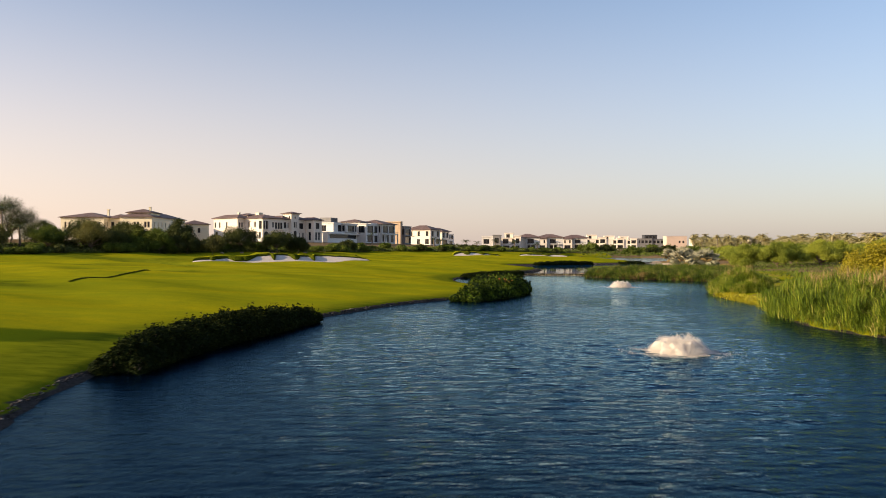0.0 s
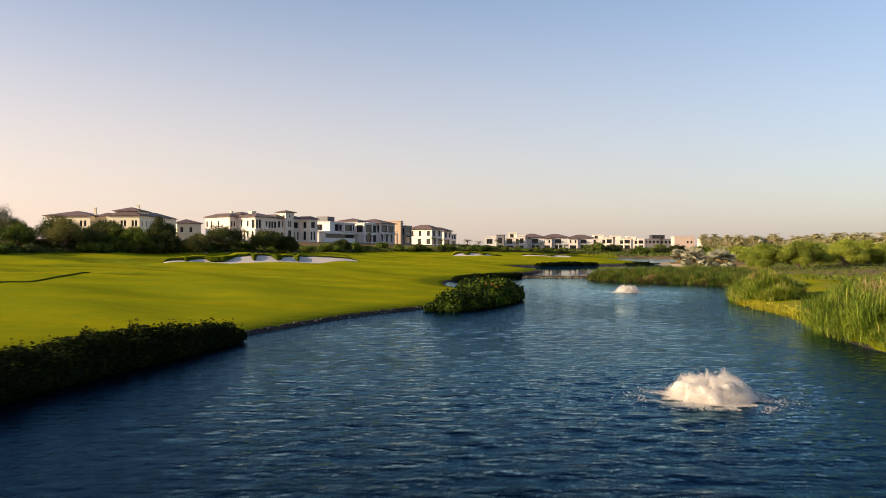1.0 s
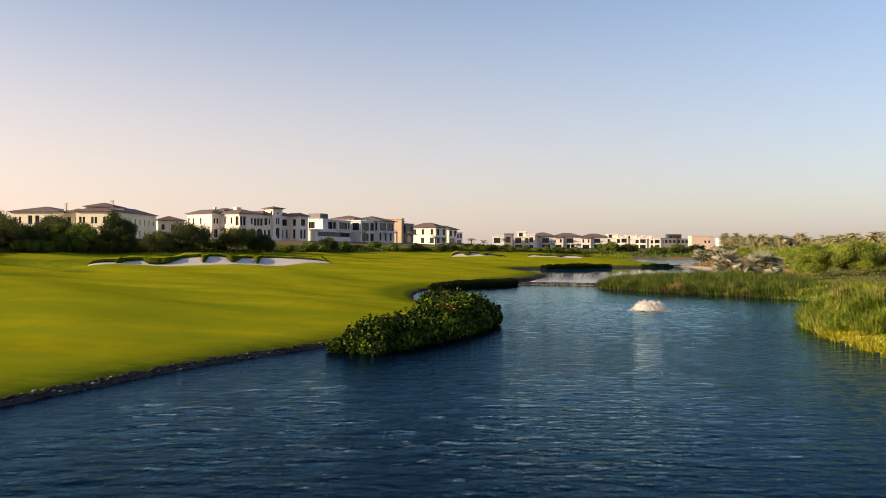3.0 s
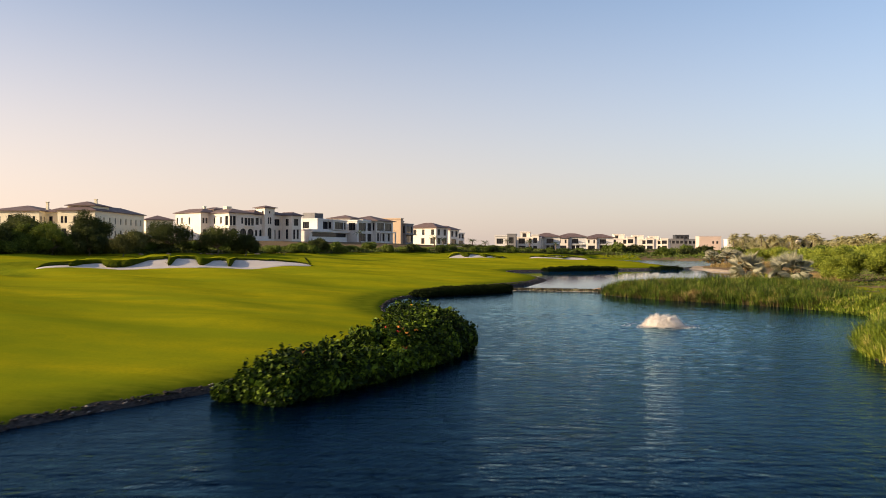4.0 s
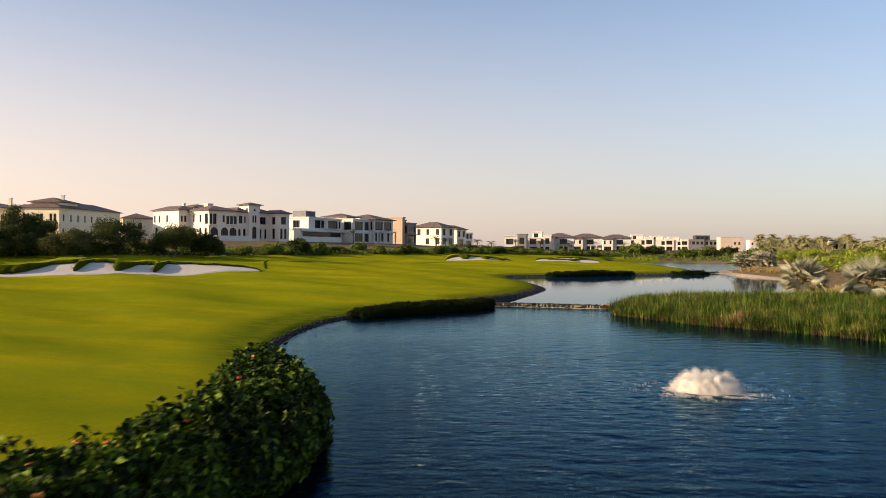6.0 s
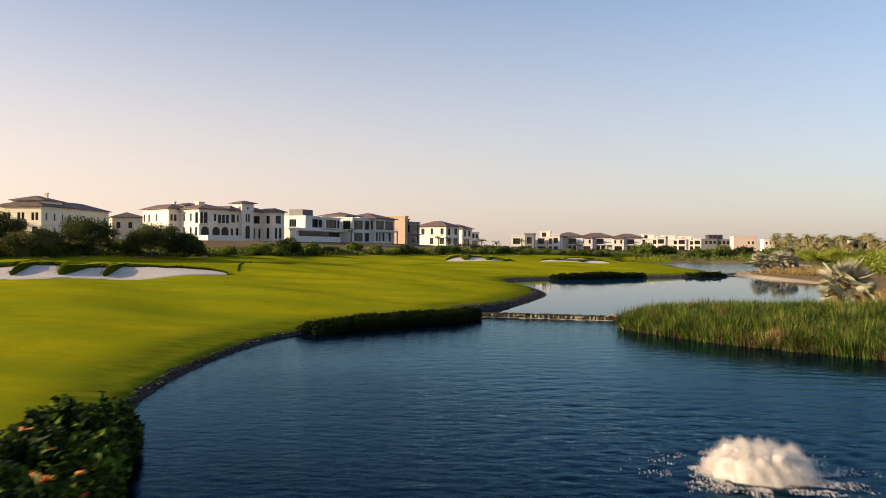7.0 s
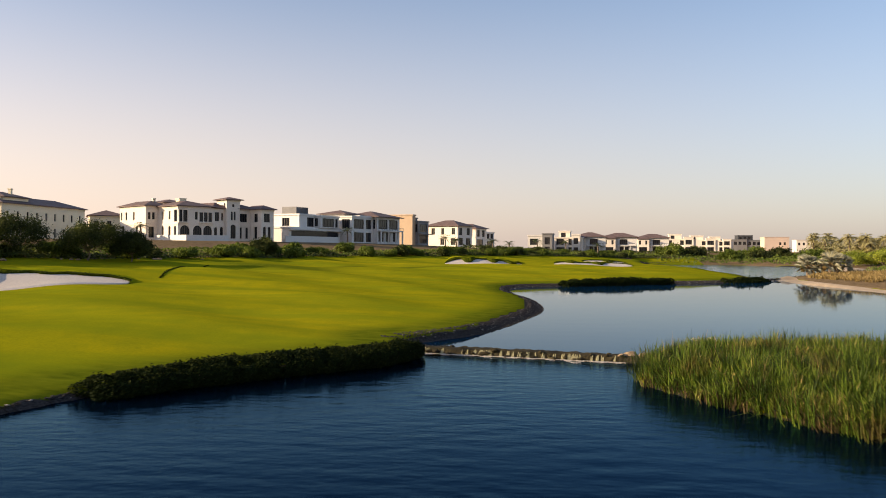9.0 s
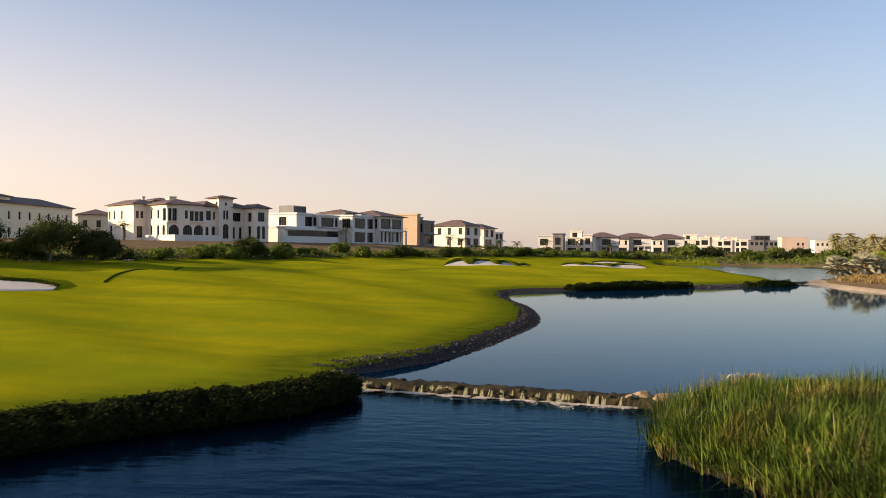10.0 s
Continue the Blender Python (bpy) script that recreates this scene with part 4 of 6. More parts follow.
# ---- plants ----
def tree(x, y, kind, h, w, seed, label, mat=M_TREE, leaf=0.34, n=5200, flat=0.75, trunk_h=0.32, group=""):
    """A tapered forking trunk with limbs and a crown of leaf clumps with gaps."""
    rng = np.random.default_rng(seed)
    e = new(kind)
    e.matrix_basis = pose(x, y, height(x, y) - 0.05)
    tagged(e, label, "tree", group)
    bm = bmesh.new()
    th = h * trunk_h
    tube(bm, [(0, 0, -0.3), (0.05 * w, 0.02, th * 0.5), (0.02, 0.05 * w, th)], [0.05 * h * 0.55, 0.04 * h * 0.55, 0.033 * h * 0.55], 7)
    lobes = []
    for i in range(17):
        a, r = i * 2.4 + rng.uniform(-0.4, 0.4), w * 0.5 * rng.uniform(0.1, 0.85) ** 0.7
        zc = th + (h - th) * rng.uniform(0.22, 0.86) * (1 - 0.45 * (2 * r / w) ** 2)
        p = (r * math.cos(a), r * math.sin(a), zc)
        tube(bm, [(0.01, 0.02, th * 0.9), (p[0] * 0.45, p[1] * 0.45, th + (zc - th) * 0.55), p], [0.018 * h, 0.012 * h, 0.004 * h], 5)
        s = w * rng.uniform(0.11, 0.22)
        lobes.append((p[0], p[1], zc, s, s * rng.uniform(0.85, 1.15), s * flat))
    lobes.append((0, 0, h - w * 0.16 * flat, w * 0.2, w * 0.2, w * 0.16 * flat))
    part("trunk", bm, M_BARK, e, smooth=True)
    p, d = ellipsoid_cloud(rng, lobes, int(n * 0.62), 0.3)
    p = p + rng.normal(0, 0.03 * w, p.shape)
    keep = p[:, 2] > th * 0.75
    v, f = leaves(p[keep], d[keep], leaf * 1.27, rng, single=True)
    child("crown", fast_mesh("crown", v, f, mat), e)
    return e


def palm(x, y, h, seed, label, mat=M_FROND, fronds=26, length=2.6, trunk_r=0.22, group="", leaflet=0.07, low=-0.25):
    """A feather palm: ringed trunk and drooping fronds of many leaflets."""
    rng = np.random.default_rng(seed)
    e = new("palm_tree")
    e.matrix_basis = pose(x, y, height(x, y) - 0.05)
    tagged(e, label, "palm tree", group)
    bm = bmesh.new()
    k = 9
    tube(bm, [(0.12 * math.sin(i * 0.35), 0.1 * math.cos(i * 0.3), -0.2 + (h + 0.2) * i / k) for i in range(k + 1)], [trunk_r * (1.15 if i % 2 else 0.95) * (1.1 - 0.25 * i / k) for i in range(k + 1)], 8)
    part("trunk", bm, M_BARK, e, smooth=True)
    vs, fs = [], []
    for i in range(fronds):
        a = i * 2.39996 + rng.uniform(-0.2, 0.2)
        up = rng.uniform(low, 1.25)
        L = length * rng.uniform(0.85, 1.1)
        for j in range(15):
            t = (j + 1) / 15
            r = L * t * math.cos(up * (1 - 0.35 * t))
            z = h + L * t * math.sin(up) - 0.55 * L * t * t
            c = np.array([r * math.cos(a), r * math.sin(a), z])
            side = np.array([-math.sin(a), math.cos(a), 0])
            fwd = np.array([math.cos(a), math.sin(a), -0.5 * t])
            ll = 0.55 * length * 0.35 * (1.1 - 0.7 * t)
            for s in (-1, 1):
                tip = c + side * s * ll + fwd * ll * 0.6 + np.array([0, 0, -0.25 * ll])
                b = len(vs)
                vs += [c - fwd * leaflet, c + fwd * leaflet, tip]
                fs.append((b, b + 1, b + 2))
    child("crown", fast_mesh("crown", np.array(vs), np.array(fs), mat), e)
    return e


def fan_palm(x, y, h, seed, label, spread=1.9):
    """A stout silver fan palm: short trunk, stalks and pleated round fans."""
    rng = np.random.default_rng(seed)
    e = new("fan_palm")
    e.matrix_basis = pose(x, y, height(x, y) - 0.05)
    tagged(e, label, "palm tree", "silver fan palms on the far bank")
    bm = bmesh.new()
    th = h * 0.45
    tube(bm, [(0, 0, -0.3), (0.02, 0, th * 0.5), (0, 0, th)], [0.34, 0.28, 0.25], 9)
    stalks = bmesh.new()
    vs, fs, dv, df = [], [], [], []
    for i in range(30):
        a = i * 2.39996 + rng.uniform(-0.25, 0.25)
        up = -1.0 + 2.35 * ((i + 0.5) / 30) ** 0.85
        L = spread * rng.uniform(0.5, 0.85) * (0.7 if up < -0.45 else 1.0)
        dirv = np.array([math.cos(a) * math.cos(up), math.sin(a) * math.cos(up), math.sin(up)])
        end = np.array([0, 0, th]) + dirv * L
        tube(stalks, [(0, 0, th - 0.1), tuple(end * 0.5 + np.array([0, 0, th * 0.5 + 0.06])), tuple(end)], [0.04, 0.03, 0.02], 4)
        side = np.cross(dirv, [0, 0, 1.0])
        side /= np.linalg.norm(side) + 1e-9
        nrm = np.cross(side, dirv)
        roll = rng.normal(0, 0.55)
        side, nrm = side * math.cos(roll) + nrm * math.sin(roll), nrm * math.cos(roll) - side * math.sin(roll)
        R = spread * rng.uniform(0.60, 0.78) * (0.65 if up < -0.45 else 1.0)
        out, outf = (vs, fs) if up > -0.45 else (dv, df)
        for j in range(24):
            q0, q1 = (-1.45 + 2.9 * (j + 0.08) / 24), (-1.45 + 2.9 * (j + 0.92) / 24)
            qm = (q0 + q1) / 2
            ray0 = end + (dirv * math.cos(q0) + side * math.sin(q0)) * R * 0.5 + nrm * (0.16 * abs(q0) ** 1.5 * R)
            ray1 = end + (dirv * math.cos(q1) + side * math.sin(q1)) * R * 0.5 + nrm * (0.16 * abs(q1) ** 1.5 * R)
            tip = end + (dirv * math.cos(qm) + side * math.sin(qm)) * R * 1.12 + nrm * (0.10 * abs(qm) ** 1.5 * R) - np.array([0, 0, 0.10 * R])
            b = len(out)
            out += [end, ray0, tip, ray1]
            outf += [(b, b + 1, b + 2), (b, b + 2, b + 3)]
    part("trunk", bm, M_BARK, e, smooth=True)
    part("stalks", stalks, M_DRY, e)
    child("crown", fast_mesh("crown", np.array(vs), np.array(fs), M_SILVER), e)
    if dv:
        tagged(child("dry_fronds", fast_mesh("dry_fronds", np.array(dv), np.array(df), M_DRY), e, "hanging dry tan fronds"), kind="stuff")
    return e


def shrub_model(seed, w, h, mat, leaf, n):
    rng = np.random.default_rng(seed)
    lobes = []
    for i in range(7):
        a, r = i * 2.4, w * 0.32 * rng.random() ** 0.5
        s = w * rng.uniform(0.22, 0.34)
        lobes.append((r * math.cos(a), r * math.sin(a), h * rng.uniform(0.3, 0.62), s, s, h * rng.uniform(0.3, 0.42)))
    p, d = ellipsoid_cloud(rng, lobes, n, 0.5)
    p[:, 2] = np.abs(p[:, 2])
    v, f = leaves(p, d, leaf, rng, single=True)
    return fast_mesh("foliage", v, f, mat)


def shrub_stem():
    bm = bmesh.new()
    for i in range(4):
        a = i * 1.7
        tube(bm, [(0, 0, -0.25), (0.25 * math.cos(a), 0.25 * math.sin(a), 0.5), (0.5 * math.cos(a), 0.5 * math.sin(a), 1.0)], [0.05, 0.035, 0.012], 5)
    return bm_mesh("stems", bm, M_BARK)


STEM = shrub_stem()


def shrub(x, y, me, s, turn, label, group, sz=None):
    e = new("shrub")
    e.matrix_basis = pose(x, y, height(x, y) - 0.08, 0, 0, turn) @ Matrix.Diagonal((s, s, sz or s, 1))
    tagged(e, label, "shrub", group)
    child("stems", STEM, e)
    child("foliage", me, e)
    return e


def hedge(spine, widths, heights, seed, n, mat, leaf, label, name="hedge", base=0.0, flowers=0, ragged=0.3, shoulder=0.45):
    """A long planting along the water: lumpy body of leaves over stems."""
    n = int(n * 0.78)
    rng = np.random.default_rng(seed)
    sp = np.array(spine, float)
    seg = np.linalg.norm(np.diff(sp, axis=0), axis=1)
    cum = np.concatenate([[0], np.cumsum(seg)])
    L = cum[-1]
    e = new(name)
    e.matrix_basis = pose(float(sp[0, 0]), float(sp[0, 1]), base)
    tagged(e, label, "hedge")
    org = np.array([sp[0, 0], sp[0, 1], 0])
    k = int(L / 0.55)
    lobes = []
    for i in range(k * 4):
        t = rng.random() * L
        c = np.array([np.interp(t, cum, sp[:, 0]), np.interp(t, cum, sp[:, 1])])
        w = np.interp(t, np.linspace(0, L, len(widths)), widths)
        hh = np.interp(t, np.linspace(0, L, len(heights)), heights) * rng.uniform(1.08 - ragged, 1.08)
        j = min(np.searchsorted(cum, t, side="right") - 1, len(seg) - 1)
        dr = (sp[j + 1] - sp[j]) / seg[j]
        off = rng.uniform(-0.5, 0.5) * w
        q = c + np.array([-dr[1], dr[0]]) * off
        top = hh * (1 - shoulder * (2 * abs(off) / w) ** 2)
        r = rng.uniform(0.28, 0.55)
        lobes.append((q[0], q[1], max(top - r * 0.6, 0.25), r * 1.15, r * 1.15, r * 0.7))
        lobes.append((q[0], q[1], top * 0.42, r * 1.2, r * 1.2, top * 0.46))
    # closed flanks: one low lobe after another down both sides
    for i in range(int(L / 0.32) * 2):
        t = (i // 2) * 0.32 + rng.uniform(-0.1, 0.1)
        c = np.array([np.interp(t, cum, sp[:, 0]), np.interp(t, cum, sp[:, 1])])
        w = np.interp(t, np.linspace(0, L, len(widths)), widths)
        hh = np.interp(t, np.linspace(0, L, len(heights)), heights) * (1 - shoulder) * rng.uniform(0.85, 1.1)
        j = min(max(np.searchsorted(cum, t, side="right") - 1, 0), len(seg) - 1)
        dr = (sp[j + 1] - sp[j]) / seg[j]
        q = c + np.array([-dr[1], dr[0]]) * w * (0.5 if i % 2 else -0.5) * rng.uniform(0.84, 1.05)
        lobes.append((q[0], q[1], hh * 0.48, rng.uniform(0.4, 0.62), rng.uniform(0.4, 0.62), hh * 0.54))
    p, d = ellipsoid_cloud(rng, lobes, n * 2, 0.62)
    # leave out what lies deep inside the body, where no leaf gets light
    lob = np.array(lobes)
    deep = np.zeros(len(p), bool)
    for q in lob:
        near = np.abs(p[:, 1] - q[1]) < q[4]
        r = (p[near] - q[:3]) / q[3:]
        deep[np.flatnonzero(near)[(r * r).sum(1) < 0.40]] = True
    p, d = p[~deep][:n], d[~deep][:n]
    n = len(p)
    p[:, 2] = np.abs(p[:, 2] - 0.02) + 0.02
    shoots = p[rng.choice(len(p), n // 40)]
    shoots = np.repeat(shoots[shoots[:, 2] > 0.55 * min(heights)], 5, 0)
    shoots = shoots + rng.normal(0, 0.035, shoots.shape) + np.array([0, 0, 1.0]) * rng.uniform(0, ragged * 0.9, len(shoots))[:, None]
    p, d = np.concatenate([p, shoots]), np.concatenate([d, np.tile([0, 0, 0.6], (len(shoots), 1))])
    v, f = leaves(p - org, d + np.array([0, 0, 0.4]), leaf * 1.13, rng)
    child("foliage", fast_mesh("foliage", v, f, mat), e)
    bm = bmesh.new()
    for i in range(0, len(lobes), 7):
        x, y = lobes[i][0] - org[0], lobes[i][1] - org[1]
        tube(bm, [(x * 1.0, y, -0.5), (x + 0.1, y + 0.05, 0.3), (x + 0.2, y - 0.1, lobes[i][2])], [0.035, 0.028, 0.012], 4)
    tagged(part("stems", bm, M_BARK, e), kind="stuff")
    tops = p[(d[:, 2] > 0.55) & (p[:, 2] > 0.75 * min(heights))]
    spots = [sp[-3] + rng.normal(0, 0.7, 2) if i < 3 else tops[rng.integers(len(tops))][:2] for i in range(22)] if flowers else []
    for i in range(flowers):
        near = spots[int(rng.random() ** 1.4 * 22)]
        close = tops[np.hypot(tops[:, 0] - near[0], tops[:, 1] - near[1]) < 0.7]
        c = (close if len(close) else tops)[rng.integers(len(close) if len(close) else len(tops))] - org + np.array([0, 0, rng.uniform(0.03, 0.18)])
        bm = bmesh.new()
        for k in range(5):   # a head of small florets
            a = 2 * math.pi * k / 5
            bmesh.ops.create_icosphere(bm, subdivisions=1, radius=rng.uniform(0.03, 0.05), matrix=Matrix.Translation((0.055 * math.cos(a), 0.055 * math.sin(a), rng.uniform(-0.02, 0.02))))
        part("flower", bm, M_RED if rng.random() < 0.25 else M_ORANGE, e, "", Matrix.Translation(c))
    return e


def blades(points, heights, rng, lean=0.28, width=0.035, turn=None):
    """Grass or reed blades: narrow strips of two segments that bow over."""
    n = len(points)
    a = rng.uniform(0, 2 * np.pi, n) if turn is None else turn
    out = np.stack([np.cos(a), np.sin(a), np.zeros(n)], 1)
    side = np.stack([-np.sin(a + rng.normal(0, 0.6, n)), np.cos(a), np.zeros(n)], 1)
    ln = np.abs(rng.normal(0, lean, n)) + 0.04
    w = width * rng.uniform(0.7, 1.3, n)
    v = np.empty((n, 5, 3))
    for k, (t, ww) in enumerate(((0, 0.9), (0.55, 1.0))):
        c = points + out * (ln * heights * t * t)[:, None]
        c = c + np.stack([np.zeros(n), np.zeros(n), heights * (t - 0.25 * ln * t * t)], 1)
        v[:, 2 * k] = c - side * (w * ww)[:, None]
        v[:, 2 * k + 1] = c + side * (w * ww)[:, None]
    v[:, 4] = points + out * (ln * heights)[:, None] + np.stack([np.zeros(n), np.zeros(n), heights * (1 - 0.35 * ln)], 1)
    b = np.arange(n)[:, None] * 5
    f = np.concatenate([b + np.array([t]) for t in ((0, 1, 3), (0, 3, 2), (2, 3, 4))], 0)
    return v.reshape(-1, 3), f


def scatter(poly, n, rng):
    """Points spread over a polygon in plan."""
    p = np.array(poly, float)
    lo, hi = p.min(0), p.max(0)
    out = np.empty((0, 2))
    while len(out) < n:
        q = rng.uniform(lo, hi, (n * 2, 2))
        out = np.concatenate([out, q[polyline_distance(q[:, 0], q[:, 1], p) < 0]])
    return out[:n]


def reed_bed(poly, n, h, seed, label, mat=M_REED, width=0.019, lean=0.36, name="reeds", vary=0.3, category="reeds", dome=0.12, tuft=0.2, back=None):
    rng = np.random.default_rng(seed)
    root = scatter(poly, max(n // 22, 12), rng)
    root = root[np.array([noise.noise((x * 0.8, y * 0.8, seed + 3)) > -0.28 for x, y in root])]   # gaps between the stands
    tall = np.array([0.5 + 0.8 * noise.noise((x * 0.55, y * 0.55, seed)) for x, y in root]) * 0.65 + 0.35 * rng.random(len(root))
    pick = rng.integers(0, len(root), n)
    off = rng.normal(0, tuft, (n, 2))
    q = root[pick] + off
    sway = np.arctan2(off[:, 1], off[:, 0]) + rng.normal(0, 0.7, n)
    z = np.maximum(land(q[:, 0], q[:, 1])[0], -0.6)
    hh = h * (1 - vary + 2 * vary * np.clip(tall[pick], 0, 1)) * rng.uniform(0.6, 1.12, n)
    edge_d = -polyline_distance(q[:, 0], q[:, 1], np.array(poly, float))
    hh = hh * (1 - dome + dome * smoothstep(0, 2.2, edge_d)) + np.maximum(0.0 - z, 0)
    if back:   # lower towards the inland side of the bed
        hh = hh * (1 - back[2] * smoothstep(back[0], back[1], q[:, 1] + 0.35 * q[:, 0]))
    v, f = blades(np.column_stack([q, z - 0.05]), hh, rng, lean, width, sway)
    return tagged(new(name, fast_mesh(name, v, f, mat)), label, category, kind="stuff")


def bushy_reeds(poly, n, h, seed, label, mat, dome=0.6, width=0.022, name="reeds", lean=0.95, low=0.0, high=0.74):
    """Leafy cane: short arching leaves set all the way up the stems."""
    rng = np.random.default_rng(seed)
    root = scatter(poly, max(n // 30, 12), rng)
    tall = np.array([0.78 + 0.35 * noise.noise((x * 0.6, y * 0.6, seed)) for x, y in root]) * rng.uniform(0.85, 1.12, len(root))
    pick = rng.integers(0, len(root), n)
    off = rng.normal(0, 0.26, (n, 2))
    q = root[pick] + off
    edge_d = -polyline_distance(q[:, 0], q[:, 1], np.array(poly, float))
    stem = h * tall[pick] * (1 - dome + dome * smoothstep(-0.3, 2.6, edge_d))
    z = np.maximum(land(q[:, 0], q[:, 1])[0], 0.0) - 0.04
    at_z = stem * (low + (high - low) * rng.random(n) ** 0.85)
    turn = np.arctan2(off[:, 1], off[:, 0]) + rng.normal(0, 0.9, n)
    v, f = blades(np.column_stack([q, z + at_z]), np.maximum(stem * rng.uniform(0.26, 0.48, n), 0.25), rng, lean, width, turn)
    return tagged(new(name, fast_mesh(name, v, f, mat)), label, "reeds", kind="stuff")


# ---- fountains ----
def fountain(x, y, seed, turn):
    """A floating aerator at work: a low crown of white water over a float, with spray and a foam ring."""
    rng = np.random.default_rng(seed)
    e = new("fountain")
    e.matrix_basis = pose(x, y, 0.0, 0, 0, turn)
    tagged(e, "floating pond fountain throwing a low dome of white water", "fountain", "pond fountains")
    bm = bmesh.new()
    bmesh.ops.create_cone(bm, cap_ends=True, segments=20, radius1=0.42, radius2=0.32, depth=0.22, matrix=Matrix.Translation((0, 0, 0.05)))
    part("float", bm, M_DARK, e)
    # lumpy dome of falling water
    nr, na = 16, 72
    vs, fs = [], []
    for i in range(nr + 1):
        t = i / nr
        for j in range(na):
            a = 2 * math.pi * j / na
            lump = noise.noise((2.1 * math.cos(a) + seed, 2.1 * math.sin(a), 2.5 * t)) * 0.16 + noise.noise((6 * math.cos(a), 6 * math.sin(a) + seed, 7 * t)) * 0.09
            r = 1.2 * t ** 0.75 * (1 + lump * 1.6)
            z = 0.54 * (1 - t ** 2.6) * (1 + 2.2 * lump) + 0.02
            z -= 0.22 * math.exp(-(t / 0.22) ** 2)
            vs.append((r * math.cos(a), r * math.sin(a), max(z, 0.015)))
    for i in range(nr):
        for j in range(na):
            fs.append((i * na + j, i * na + (j + 1) % na, (i + 1) * na + (j + 1) % na, (i + 1) * na + j))
    child("dome", fast_mesh("dome", np.array(vs), np.array(fs), M_FOAM, True), e)
    n = 76000
    t = rng.random(n) ** 0.8
    a = rng.uniform(0, 2 * np.pi, n)
    r = 1.32 * t ** 0.75 + rng.normal(0, 0.08, n)
    jet = np.array([noise.noise((3.2 * math.cos(q), 3.2 * math.sin(q), seed + 5 * s)) for q, s in zip(a, t)])
    z = 0.52 * (1 - t ** 2.6) * (1 + 0.9 * jet) + rng.normal(0, 0.07, n)
    z -= 0.15 * np.exp(-(t / 0.22) ** 2)
    p = np.stack([r * np.cos(a), r * np.sin(a), np.abs(z) + 0.02], 1)
    v, f = leaves(p, rng.normal(0, 1, (n, 3)), 0.0125, rng, 1.3, 1.0, 0.5)
    child("spray", fast_mesh("spray", v, f, M_FOAM), e)
    n = 10000
    a = rng.uniform(0, 2 * np.pi, n)
    r = 1.05 + np.abs(rng.normal(0, 0.62, n))
    keep = np.array([noise.noise((1.4 * q * math.cos(w), 1.4 * q * math.sin(w), seed)) > -0.05 for q, w in zip(r, a)])
    a, r = a[keep], r[keep]
    n = len(a)
    p = np.stack([r * np.cos(a), r * np.sin(a), rng.uniform(0.005, 0.03, n)], 1)
    up = np.tile([0, 0, 1.0], (n, 1))
    v, f = leaves(p, up, 0.032, rng, 1.9, 0.25, 0.2)
    child("foam", fast_mesh("foam", v, f, M_FOAM), e)
    return e


fountain(10.8, 38.4, 3, 0)
fountain(22.1, 104.2, 8, 70)

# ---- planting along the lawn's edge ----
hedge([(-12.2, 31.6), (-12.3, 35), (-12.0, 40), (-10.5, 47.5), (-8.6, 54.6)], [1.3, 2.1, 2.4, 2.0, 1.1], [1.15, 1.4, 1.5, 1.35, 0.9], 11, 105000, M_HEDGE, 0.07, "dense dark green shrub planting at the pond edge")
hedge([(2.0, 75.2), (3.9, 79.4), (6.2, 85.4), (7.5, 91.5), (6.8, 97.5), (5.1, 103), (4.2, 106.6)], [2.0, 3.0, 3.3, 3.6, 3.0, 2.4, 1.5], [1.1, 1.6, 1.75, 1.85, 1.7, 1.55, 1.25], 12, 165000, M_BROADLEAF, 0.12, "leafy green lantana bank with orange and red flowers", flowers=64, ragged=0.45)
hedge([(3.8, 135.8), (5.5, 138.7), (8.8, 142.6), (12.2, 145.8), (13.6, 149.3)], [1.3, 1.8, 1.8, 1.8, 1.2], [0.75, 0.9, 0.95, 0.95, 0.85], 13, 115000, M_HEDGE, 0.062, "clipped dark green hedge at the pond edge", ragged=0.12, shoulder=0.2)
hedge([(25.4, 227.8), (30, 231), (42, 239.6)], [2.0, 2.4, 2.0], [1.2, 1.4, 1.2], 14, 26000, M_HEDGE, 0.13, "dark hedge along the upper pond", ragged=0.15, shoulder=0.25)
hedge([(52, 246), (56.5, 249.5), (60, 252.5)], [2.2, 2.4, 2.0], [1.0, 1.2, 1.0], 15, 8000, M_HEDGE, 0.16, "low dark hedge beside the second weir")

# ---- reeds ----
reed_bed([(24.0, 142), (26.6, 136.6), (29.5, 132), (33, 128.6), (36.5, 124.5), (39, 119.5), (43, 121), (46, 131), (45, 142), (39, 147.0), (31, 147.6), (25.6, 147.0)], 64000, 1.48, 21, "thick bed of green bulrushes standing at the water's edge", M_REED, 0.015, 0.7, vary=0.42, tuft=0.24, back=(152, 159, 0.38))
bushy_reeds([(24.2, 142), (26.8, 136.8), (29.7, 132.2), (33.2, 128.8), (36.7, 124.7), (39.2, 119.8), (43, 121), (46, 131), (45, 142), (39, 146.5), (31, 147.2), (26, 146.6)], 95000, 1.28, 37, "leafy green reeds filling the bulrush bed", M_BED, 0.2, 0.011)
for s, poly in ((27, [(24.0, 142), (26.6, 136.6), (29.5, 132), (33, 128.6), (36.5, 124.5), (39, 119.5), (40.4, 121), (37, 126.5), (33.5, 130.8), (30.6, 134), (27.8, 138.4), (25.6, 143)]),):
    reed_bed(poly, 9000, 0.75, s, "dead brown stalks at the foot of the reeds", M_DEAD, 0.022, 0.5, "dead_stalks", vary=0.4)
